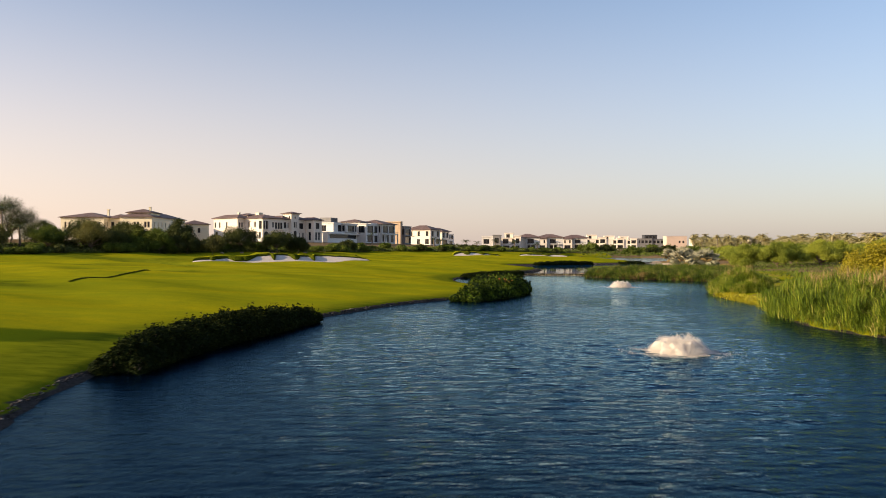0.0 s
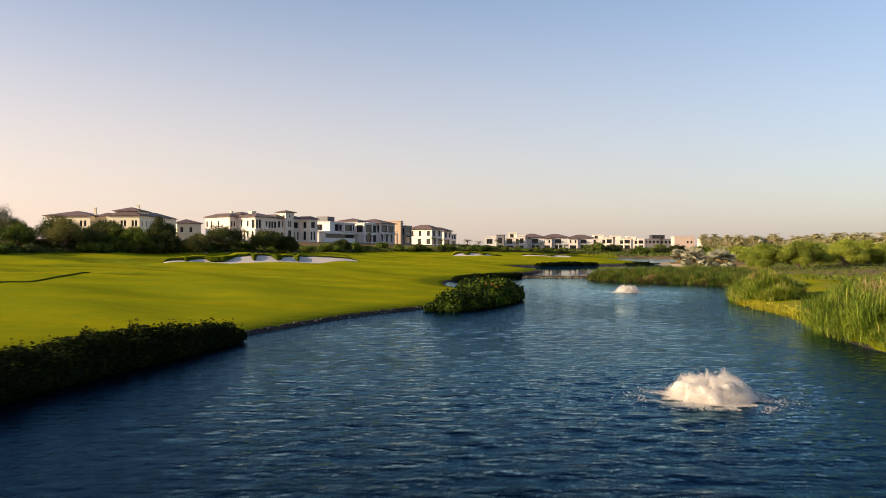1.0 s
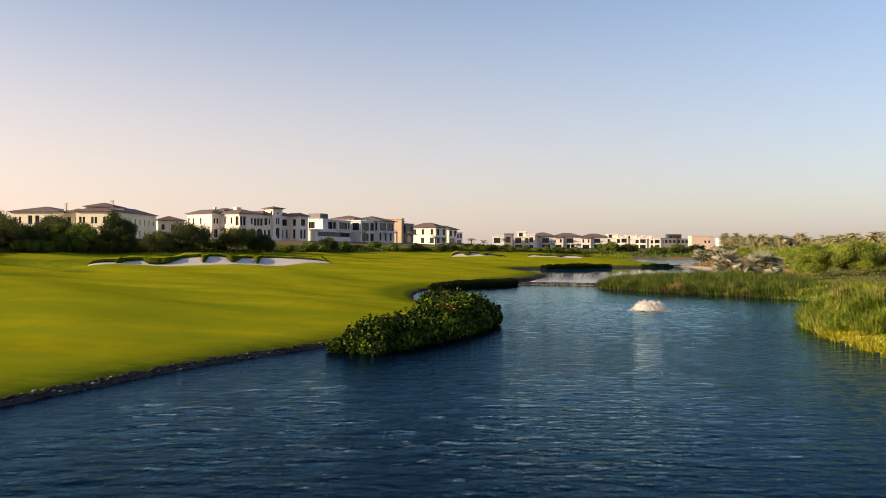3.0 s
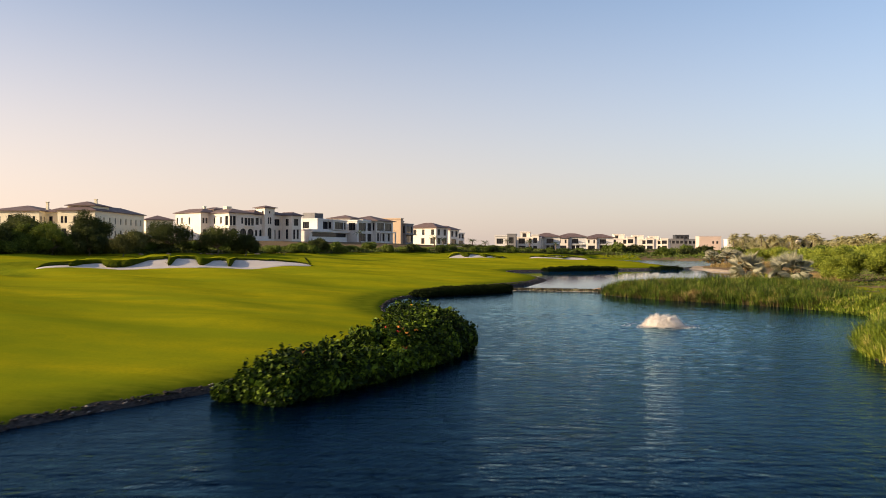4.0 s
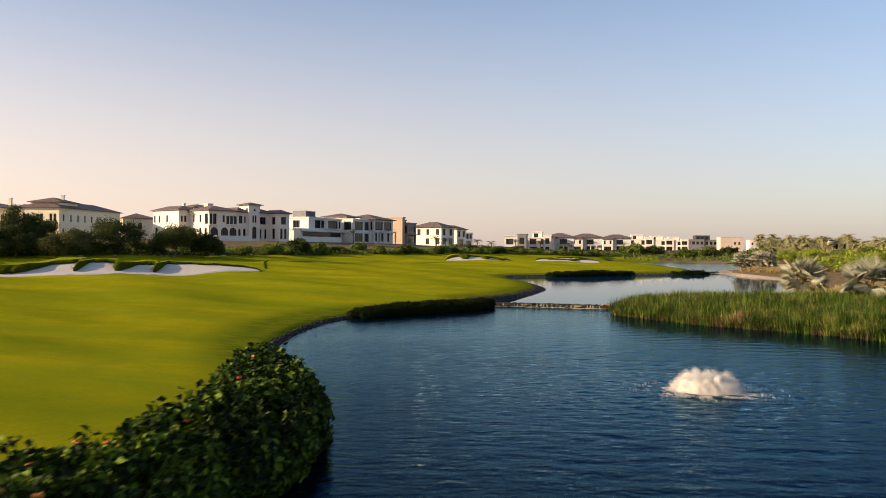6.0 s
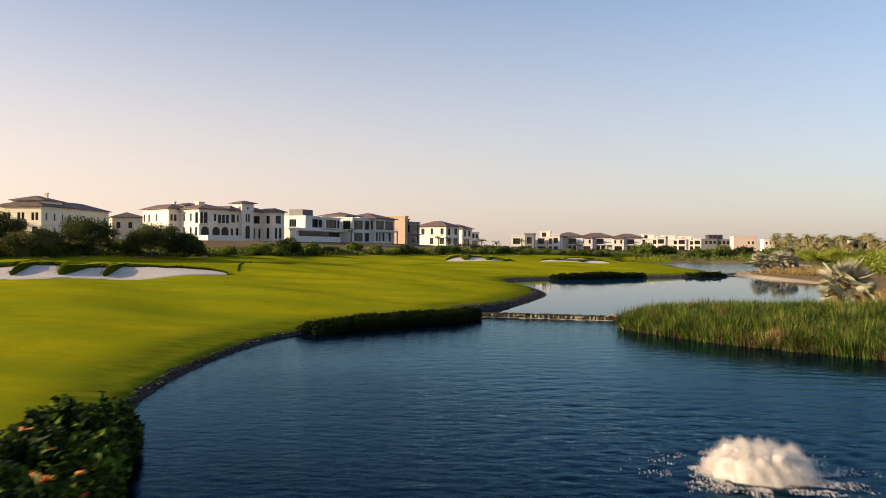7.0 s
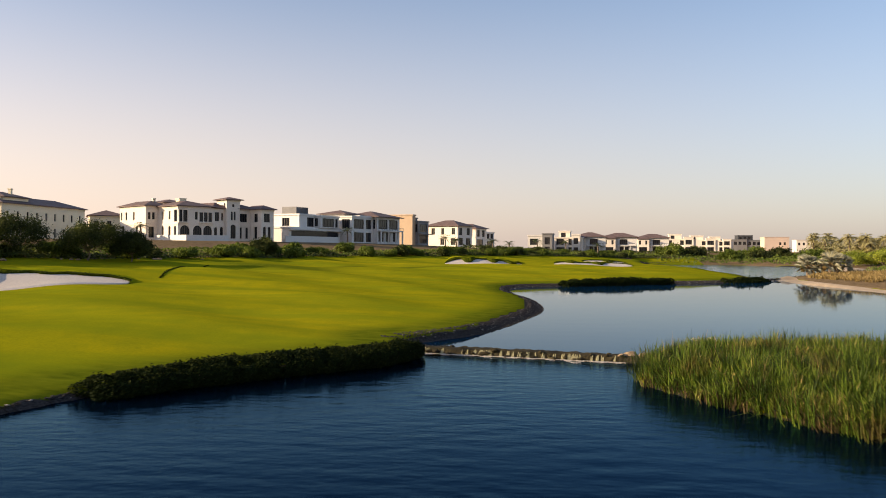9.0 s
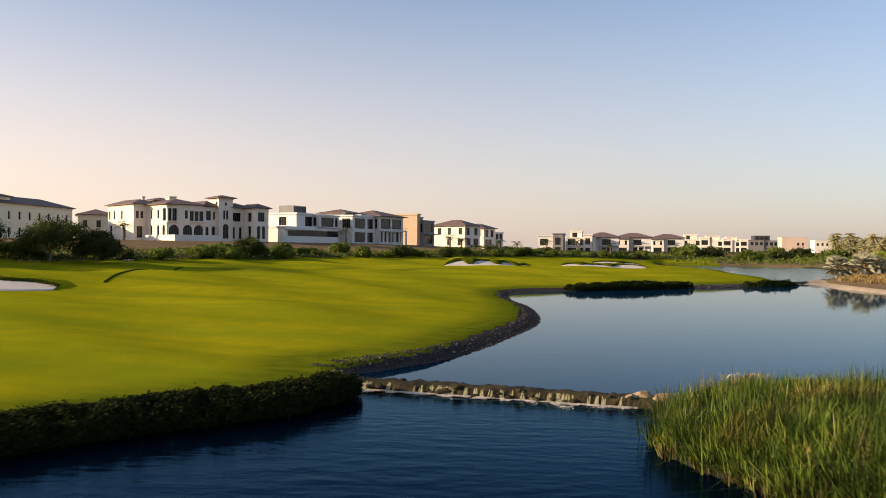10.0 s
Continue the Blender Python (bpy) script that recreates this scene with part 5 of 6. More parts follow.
reed_bed([(25, 142), (27.6, 136.6), (30.5, 132.5), (37, 125), (39.6, 120.5), (43, 121), (46, 131), (45, 142), (39, 146.4), (31, 146.8), (26, 146.6)], 4200, 1.25, 30, "dry brown stalks standing among the bulrushes", M_DRY, 0.010, 0.9, "dead_stalks", vary=0.5, tuft=0.3)
reed_bed([(38.6, 120), (40, 113), (37.5, 105), (40, 103), (44, 110), (45, 121)], 8000, 1.35, 25, "soft dark green rushes in the bay of the pond", M_REED_DARK, lean=0.55, dome=0.7)
bushy_reeds([(38.4, 120), (40, 113), (37.5, 105), (40, 103), (44, 110), (45, 121)], 16000, 1.5, 36, "soft leafy green reeds in the bay of the pond", M_CANE, 0.6)
CLUMP = [(29.6, 92.6), (28.2, 87), (28.0, 83.2), (29.0, 81.4), (30.8, 81.4), (32.6, 83.5), (33.0, 88), (32.0, 93.6)]
bushy_reeds(CLUMP, 66000, 2.75, 22, "bushy domed green reed clump on the pond bank", M_CANE, 0.45, 0.014)
BANK = [(26.4, 66), (23.9, 62.6), (22.6, 57.5), (22.3, 49), (24, 40), (27, 28), (34, 28), (33, 45), (30.5, 58), (29, 66)]
bushy_reeds(BANK, 105000, 3.0, 23, "tall leafy green reeds lining the pond bank", M_CANE, 0.22, 0.015)
bushy_reeds([(25.4, 63), (24.6, 56), (25, 47), (29, 46), (30.5, 56), (29, 64)], 3600, 3.0, 38, "tan feathery plumes over the bank reeds", M_DRY, 0.3, 0.018, "reed_plumes", 0.6, 0.66, 0.86)
bushy_reeds([(31.2, 91.0), (29.6, 87), (30.4, 83), (32, 87)], 900, 2.8, 39, "pale feathery plumes over the reed clump", M_DRY, 0.2, 0.016, "reed_plumes", 0.6, 0.7, 0.85)
reed_bed([(24.6, 60), (23.0, 50), (24.8, 40), (27.5, 30), (32, 32), (31, 47), (29, 58)], 9000, 2.5, 35, "green bulrush blades among the leafy reeds", M_REED, 0.02, 0.5)
reed_bed([(25.6, 70), (24.4, 63), (28, 57), (40, 60), (44, 76), (42, 92), (36, 93), (34, 80), (30.5, 76), (27.4, 77)], 24000, 0.16, 29, "short fresh green grass on the bank above the pond", M_REED_PALE, 0.02, 0.8, "bank_grass", category="grass")
reed_bed([(33.5, 66), (36, 46), (44, 40), (52, 60), (44, 76)], 16000, 2.0, 24, "dry tan grass behind the reeds", M_DRY, 0.03, 0.35, "dry_grass", category="grass")
reed_bed([(29.7, 92), (27.4, 84), (26.9, 77), (26.3, 70), (24.9, 63.5), (25.3, 63), (27.0, 69), (28.0, 77), (28.6, 84), (30.6, 91.5)], 8000, 0.42, 26, "bright yellow-green grass hanging over the water", M_LIME, 0.024, 0.9, "shore_grass", category="grass")


# ---- trees ----
GROUP_A = "shade trees below the villas"
for i, (x, y, hh, ww) in enumerate(((-44.8, 225, 6.0, 8.0), (-39.5, 228, 4.6, 5.0), (-53.3, 220, 6.2, 8.4), (-56, 203, 4.2, 6.0), (-58.5, 215, 4.4, 5.6), (-66, 209, 6.8, 6.5), (-73, 200, 5.6, 7.5), (-80, 190, 6.0, 8), (-84, 196, 6.4, 8.6), (-106, 205, 9.0, 12), (-122, 190, 8, 10),
                                    (-72, 198, 4.6, 6.5), (-92, 192, 5.4, 7), (-97, 180, 4.8, 7), (-72, 226, 5, 7), (-82, 215, 5.2, 7), (-30, 262, 3.4, 5), (-112, 176, 5, 8), (-61.5, 201, 4.4, 5.5), (-67.5, 199, 5.0, 6.5), (-77, 205, 5.4, 7.5), (-76.5, 194, 4.4, 6.5), (-88, 187, 4.6, 7))):
    tree(x, y, "tree", hh * (1.2 if x < -60 else 1.0), ww * 1.12, 40 + i, "round dark green shade tree below the villas", M_OLIVE if i in (3, 4, 7, 13) else M_SHRUB if i in (11, 19, 22) else M_TREE, n=24000, leaf=0.125, flat=0.85, trunk_h=0.17 if x < -55 else 0.26, group=GROUP_A)
for i, (x, y, hh, ww) in enumerate(((53.6, 149, 4.2, 5.8), (58.5, 147, 4.5, 5.6), (62.5, 153, 4.4, 6.2), (67, 149, 4.7, 6.4), (72.5, 153, 4.5, 6), (78, 149, 4.6, 6.8), (68, 164, 4.2, 6.2), (77, 168, 4.4, 6.6), (86, 160, 4.5, 7), (82, 180, 4.2, 7), (76, 205, 4.2, 7), (92, 222, 4.4, 8), (62, 118, 4.0, 5.6), (70, 126, 4.4, 6), (95, 150, 4.4, 7))):
    tree(x, y, "tree", hh * 1.04, ww * 0.98, 60 + i, "light green umbrella-crowned desert tree on the bank", M_GHAF, (0.085 if i < 6 else 0.14), (44000 if i < 6 else 16000), 0.68, 0.14, "desert trees on the far bank")
# trees added out of view on the left, only to lay shadows on the lawn
for i, (x, y, hh, ww) in enumerate(((-47, 31, 8.5, 6), (-52, 36, 7.5, 6.5), (-67, 68, 8.5, 8), (-80, 84, 9, 9), (-93, 99, 10, 10))):
    tree(x, y, "tree", hh, ww, 71 + i, "out-of-view tree added beside the fairway to cast a long shadow", M_TREE, 0.28, 5000, 0.9, 0.3, "shade trees beside the fairway")
tree(38.5, 74, "tree", 4.5, 6.0, 80, "yellow-green flowering bush tree by the reeds", M_YELLOW, 0.09, 42000, 0.8, 0.12)
for i, (x, y, hh) in enumerate(((42.9, 150.5, 4.3), (76, 268, 4.4), (79, 272, 4.0), (73, 271, 3.8), (43.2, 137.6, 3.7))):
    fan_palm(x, y, hh, 90 + i, "silver-green fan palm with a skirt of dry fronds", 1.75 if i in (0, 4) else 1.9)

# belt of shrubs on the embankment
SHRUBS = [shrub_model(100 + i, 3.4, 2.1, (M_SHRUB, M_SHRUB, M_TREE, M_SHRUB)[i], 0.22, 1900) for i in range(4)]
rs = np.random.default_rng(5)
fx, fy = [p[0] for p in FOOT], [p[1] for p in FOOT]
for i in range(220):
    x = rs.uniform(-150, 60)
    k = i % 4
    y = np.interp(x, fx, fy) + (1.0, 4.0, 9.0, 16.0)[k] * (1.4 if x < -30 else 1.0) + rs.uniform(-1.2, 2.5)
    if noise.noise((x * 0.09, y * 0.09, 4)) < -0.12 and k > 0:
        continue
    shrub(x, y, SHRUBS[int(rs.integers(4))], rs.uniform(0.7, 1.3), rs.uniform(0, 360), "green shrub on the planted embankment", "shrubs below the villas")


def thicket(n, seed, x0, x1, back0, back1, h, mat, leaf, label, gap=0.0):
    """Closed low planting on the slope, one mass of leaves."""
    n = int(n * 0.67)
    rng = np.random.default_rng(seed)
    x = rng.uniform(x0, x1, n)
    y = np.interp(x, fx, fy) + rng.uniform(back0, back1, n)
    lump = np.array([0.55 + 0.6 * noise.noise((a * 0.22, b * 0.22, seed)) for a, b in zip(x, y)])
    keep = lump > gap
    x, y, lump, n = x[keep], y[keep], lump[keep], int(keep.sum())
    z = land(x, y)[0] + np.clip(lump - gap, 0.06, 1.2) * h * rng.uniform(0.4, 1.0, n)
    v, f = leaves(np.stack([x, y, z], 1), np.tile([0, -0.5, 0.7], (n, 1)), leaf * 1.22, rng, single=True)
    return tagged(new("thicket", fast_mesh("thicket", v, f, mat)), label, "shrubs", kind="stuff")


thicket(52000, 3, -160, -52, 1.5, 26, 2.5, M_TREE, 0.22, "tall undergrowth beneath the shade trees", 0.2)
thicket(52000, 7, -160, -58, 0.3, 14, 2.4, M_SHRUB, 0.2, "light green bushes among the undergrowth", 0.42)
thicket(60000, 1, -160, 90, 0.3, 34, 1.9, M_SHRUB, 0.24, "patchy green groundcover on the embankment below the villas", 0.33)
thicket(26000, 2, -160, 90, -0.3, 6, 1.2, M_TREE, 0.22, "dark low hedge at the foot of the embankment")

for i, (x, y, w, style) in enumerate(((15.5, 462, 11, 1), (28, 476, 13, 2), (38, 490, 15, 0), (54, 512, 17, 0), (76, 545, 17, 0), (98, 585, 18, 2), (122, 640, 20, 2), (146, 690, 19, 2))):
    far_villa(x * 0.93 + 7, y, 3.5 + i * 0.2, -6, style, w * 0.94)

# far buildings beyond the ponds
h = house_at("house", 206, 930, 6.5, 0, "dark grey flat-roofed apartment block far behind the trees")
block(h, 0, 0, 26, 14, -3, 9.5, M_GREY, row(1.5, 4.2, 6, 4.8, 2.8, 3.0), roof="flat", cornice=False)
block(h, 18, 2, 14, 12, 9.5, 13.5, M_DARK, row(1.5, 4, 3, 10.0, 2.6, 2.4), roof="flat", cornice=False)
block(h, 26.02, 1, 22, 14, -3, 9.0, M_GREY, row(1.5, 4.2, 5, 4.6, 2.8, 3.0), roof="flat", cornice=False)
h = house_at("house", 240, 900, 6.5, 0, "pinkish rendered flat-roofed house far behind the trees")
block(h, 0, 0, 22, 14, -3, 11.5, M_PINK, row(13, 4, 2, 4.5, 2.0, 2.6), roof="flat", cornice=False)
h = house_at("house", 262, 880, 6.5, 0, "cream stepped house far behind the trees")
block(h, 0, 0, 14, 12, -3, 8.6, M_WHITE, row(1.5, 4, 3, 4.2, 1.8, 2.4), roof="flat", cornice=False)
block(h, 14.02, 1, 12, 12, -3, 7.4, M_WHITE, row(1.5, 4, 3, 3.6, 1.8, 2.4), roof="flat", cornice=False)
h = house_at("house", 160, 438, 4.2, -8, "low pavilion with a dark flat roof among the palms")
block(h, 0, 0, 8, 7, -2, 5.6, M_WHITE, row(1.2, 3.2, 2, 2.0, 2.0, 2.4), roof="flat", roof_mat=M_DARK, cornice=False)
h = house_at("house", 150, 318, 4.0, -10, "white flat-roofed house half hidden by palms")
block(h, 0, 0, 9, 8, -2, 4.9, M_PURE, row(1.2, 3.4, 2, 1.5, 2.0, 2.4), roof="flat", cornice=False)
block(h, 9.02, 0.5, 8, 8, -2, 6.6, M_GREY, [(1.2, 3.0, 5.0, 2.6)], roof="flat", cornice=False)


# ---- bunkers ----
M_TURF = leafy("rough_grass", ((0.1, (0.025, 0.038, 0.005)), (0.5, (0.05, 0.068, 0.008)), (0.9, (0.11, 0.12, 0.014))), 0.7, 0.2, 0.1)
M_ROUGH = plain("rough_turf", (0.040, 0.052, 0.004), (0.075, 0.088, 0.006), 0.95, 0.7, 8, 0.8, 0.08, 0.0, 0.0)


def bunker(x, y, turn, length, depth, seed, label, flash=1.1, toward=104, tongues=()):
    """A sand bunker flashed up the face of a turf mound, its back edge broken into lobes. toward: the way up the face."""
    e = new("bunker")
    e.matrix_basis = pose(x, y, 0)
    tagged(e, label, "bunker", kind="structure")
    nu, nv = 240, 14
    c, s = math.cos(radians(turn)), math.sin(radians(turn))
    a, b = math.cos(radians(toward)), math.sin(radians(toward))
    u = np.linspace(-0.5, 0.5, nu)
    end = np.maximum(1 - (2 * u) ** 2, 0) ** 0.42
    lobes = 0.88 - sum(0.80 * np.exp(-np.abs((u - q) / w) ** 3) for q, w in tongues) + 0.04 * np.sin(u * length * 1.9 + seed) if tongues else 0.55 + 0.27 * np.sin(u * length * 0.62 + seed) + 0.17 * np.sin(u * length * 1.37 + 2.3 * seed) + 0.06 * np.sin(u * length * 3.1 + seed)
    back = depth * end * lobes
    front = -depth * 0.4 * end * (0.8 + 0.2 * np.sin(u * length * 0.4 + seed * 3))
    back = back + end * np.array([0.45 * noise.noise((q * 0.9, seed, 2)) + 0.5 * noise.noise((q * 2.2, seed, 7)) + 0.3 * noise.noise((q * 5.0, seed, 11)) for q in u * length])
    back = np.maximum(back, front + 0.1)

    def place(vv, lift):
        xx, yy = u * length * c + vv * a, u * length * s + vv * b
        return np.stack([xx, yy, land(x + xx, y + yy)[0] + 0.05 + lift], 1)

    grid = []
    for t in np.linspace(0, 1, nv):
        vv = front + (back - front) * t
        grid.append(place(vv, 0.80 * flash * end * smoothstep(-0.6, 1.0, vv / depth) ** 1.3 - 0.12 * (t == 0)))
    i = (np.arange(nv - 1)[:, None] * nu + np.arange(nu - 1)[None, :]).ravel()
    child("sand", fast_mesh("sand", np.concatenate(grid), np.stack([i, i + 1, i + nu + 1, i + nu], 1), M_SAND, True), e)
    wob = np.array([0.8 + 0.5 * noise.noise((q * 0.6, seed, 0)) for q in u * length]) * np.minimum(1, end * 1.6)
    top = 0.80 * flash * end * smoothstep(-0.6, 1.0, back / depth) ** 1.3
    crest = flash * end ** 0.7 * 1.05 * (1 - 0.75 * smoothstep(0.15, 0.5, u))
    crest = np.maximum(crest, top)
    sc = np.clip((back.max() - back) / depth * 1.25, 0.30, 1.0)
    turf = []
    for n_row, (dv, rise, keep) in enumerate(((-0.05, -0.06, 0), (-0.30, 0.34, 0), (0.10, 0.42, 0.10), (1.0, 0.40, 0.50), (2.8, 0.34, 0.93), (4.5, 0.20, 1.0), (7.0, 0.05, 0.3), (10.5, -0.14, 0))):
        wide = sc if n_row < 5 else 1.0
        fall = 1 if dv < 5 else max(0.0, 1 - (dv - 4.5) / 6.0)
        turf.append(place(back + dv * wide * np.minimum(1, end * 1.6), (top + (crest - top) * keep) * fall + rise * wob * (0.4 + 0.6 * sc)))
    k = len(turf)
    j = (np.arange(k - 1)[:, None] * nu + np.arange(nu - 1)[None, :]).ravel()
    child("turf_mound", fast_mesh("turf_mound", np.concatenate(turf[4:]), np.stack([j, j + 1, j + nu + 1, j + nu], 1)[:(nu - 1) * (k - 5)], M_LAWN, True), e, "mown turf mound behind the sand")
    j = j[:4 * (nu - 1)]
    child("lip", fast_mesh("lip", np.concatenate(turf[:5]), np.stack([j, j + 1, j + nu + 1, j + nu], 1), M_ROUGH, True), e, "rough turf lip over the sand")
    rng = np.random.default_rng(int(seed * 10))
    q = np.concatenate([turf[1], turf[1], turf[2]])[rng.integers(0, 3 * nu, int(length * 110))]
    q = q + np.stack([rng.normal(0, 0.16, len(q)), rng.normal(0.05, 0.12, len(q)), np.full(len(q), -0.05)], 1)
    v, f = blades(q, rng.uniform(0.08, 0.20, len(q)), rng, 0.7, 0.02)
    tagged(child("lip_grass", fast_mesh("lip_grass", v, f, M_TURF), e), kind="stuff")
    return e


bunker(-30.5, 165, 42, 40, 7.5, 1.3, "large white sand bunker with a lobed turf lip", 0.85, tongues=((-0.25, 0.058), (-0.075, 0.012), (0.05, 0.028), (0.155, 0.013), (-0.40, 0.012)))
bunker(11.5, 280, 20, 17, 6, 2.4, "small white sand bunker below a low mound", 0.75, 94, ((-0.2, 0.07), (0.12, 0.06), (0.36, 0.07)))
bunker(34, 283, 14, 17, 5, 0.7, "shallow white sand bunker on the far fairway", 0.6, 90, ((-0.28, 0.06), (0.08, 0.07)))
bunker(40, 322, 12, 12, 4, 4.1, "distant white sand bunker on the fairway", 0.5, 88)


def turf_ridge(x0, y0, x1, y1, seed, label):
    """A low ragged seam of long grass across the mown fairway."""
    rng = np.random.default_rng(seed)
    e = tagged(new("grass_seam"), label, "grass", kind="structure")
    k = 60
    t = np.linspace(0, 1, k)
    dx, dy = x1 - x0, y1 - y0
    L = math.hypot(dx, dy)
    wav = np.array([noise.noise((q * L * 0.08, seed, 0)) * 0.35 for q in t])
    cx, cy = x0 + dx * t - dy / L * wav, y0 + dy * t + dx / L * wav
    rows_v = []
    for off, up in ((-0.10, -0.02), (-0.05, 0.05), (0.0, 0.08), (0.05, 0.05), (0.10, -0.02)):
        w = off * np.minimum(1, np.sin(np.pi * t) * 3)
        px, py = cx - dy / L * w, cy + dx / L * w
        rows_v.append(np.column_stack([px, py, land(px, py)[0] + up]))
    j = (np.arange(4)[:, None] * k + np.arange(k - 1)[None, :]).ravel()
    child("turf", fast_mesh("turf", np.concatenate(rows_v), np.stack([j, j + 1, j + k + 1, j + k], 1), M_ROUGH, True), e)
    n = int(L * 160)
    i = rng.integers(0, k, n)
    q = rows_v[2][i] + np.column_stack([rng.normal(0, 0.06, (n, 2)), np.full(n, -0.05)])
    v, f = blades(q, rng.uniform(0.05, 0.12, n), rng, 0.7, 0.02)
    tagged(child("long_grass", fast_mesh("long_grass", v, f, M_TURF), e), kind="stuff")


turf_ridge(-33.3, 74.8, -33.6, 96.0, 3, "dark seam of long grass across the mown fairway")
turf_ridge(-18.2, 190.6, -28.9, 232.0, 5, "dark seam of long grass climbing a fairway mound")

# ---- stone edging ----
def stone_mesh(seed):
    rng = np.random.default_rng(seed)
    bm = bmesh.new()
    bmesh.ops.create_icosphere(bm, subdivisions=1, radius=0.5)
    for v in bm.verts:
        v.co *= rng.uniform(0.78, 1.18)
        v.co.z *= 0.68
    return bm_mesh("stone", bm, M_STONE)


def along_shore(shore, keep, rng, n, d0, d1):
    """Random places in a band just outside a shore."""
    c = np.roll(shore, -1, 0) - shore
    seg = np.linalg.norm(c, axis=1)
    mid = shore + c / 2
    p = seg * np.array([1.0 if keep(*m) else 0.0 for m in mid])
    i = rng.choice(len(shore), n, p=p / p.sum())
    area = np.sum(shore[:, 0] * np.roll(shore[:, 1], -1) - np.roll(shore[:, 0], -1) * shore[:, 1])
    nrm = np.stack([c[:, 1], -c[:, 0]], 1) / (seg[:, None] + 1e-9) * (1 if area > 0 else -1)
    return shore[i] + c[i] * rng.random(n)[:, None] + nrm[i] * rng.uniform(d0, d1, n)[:, None]


STONES = [stone_mesh(i) for i in range(6)]
edge = tagged(new("stone_edging"), "dark stone edging between the lawn and the water", "edging", kind="structure")
rng = np.random.default_rng(77)
near = np.concatenate([along_shore(SHORES[0], lambda x, y: x < 14 and 56 < y < 76, rng, 130, -0.05, 0.3), along_shore(SHORES[0], lambda x, y: x < 12 and 106 < y < 134, rng, 90, -0.05, 0.3),
                       along_shore(SHORES[1], lambda x, y: x < 24 and 150 < y < 190, rng, 70, -0.05, 1.4)])
for k, (x, y) in enumerate(near):
    s = rng.uniform(0.09, 0.20)
    child("stone", STONES[k % 6], edge, "", pose(x, y, height(x, y) + s * 0.1, rng.uniform(-20, 20), rng.uniform(-20, 20), rng.uniform(0, 360)) @ Matrix.Diagonal((s, s, s, 1)))
rest = np.concatenate([along_shore(SHORES[0], lambda x, y: x < 14 and 8 < y < 151, rng, 3600, -0.1, 0.34), along_shore(SHORES[1], lambda x, y: y > 150 and x < np.interp(y, *MID) - 0.5, rng, 9500, -0.1, 1.45),
                       along_shore(SHORES[2], lambda x, y: x < 75, rng, 1500, -0.2, 1.6)])
zr = land(rest[:, 0], rest[:, 1])[0]
base_v = np.array([[v.co[:] for v in m.vertices] for m in STONES])
base_f = np.array([p.vertices[:] for p in STONES[0].polygons])
sz = rng.uniform(0.05, 0.125, len(rest)) * np.where(rest[:, 1] > 240, 2.2, 1.0)
ang = rng.uniform(0, 6.28, len(rest))
bv = base_v[np.arange(len(rest)) % 6] * sz[:, None, None]
ca, sa = np.cos(ang)[:, None], np.sin(ang)[:, None]
vv = np.stack([bv[:, :, 0] * ca - bv[:, :, 1] * sa + rest[:, 0:1], bv[:, :, 0] * sa + bv[:, :, 1] * ca + rest[:, 1:2], bv[:, :, 2] + (zr + sz * 0.1)[:, None]], 2)
ff = (np.arange(len(rest))[:, None, None] * base_v.shape[1] + base_f[None]).reshape(-1, 3)
tagged(child("stone_fill", fast_mesh("stone_fill", vv.reshape(-1, 3), ff, M_STONE), edge), kind="stuff")


# ---- weirs ----
M_FALLS = plain("falling_water", (0.26, 0.24, 0.12), (0.52, 0.47, 0.28), 0.3, 2, 30, 0.1)
M_SANDROCK = plain("sandstone", (0.20, 0.13, 0.075), (0.42, 0.29, 0.17), 0.8, 1.4, 9, 0.6, 0.03)


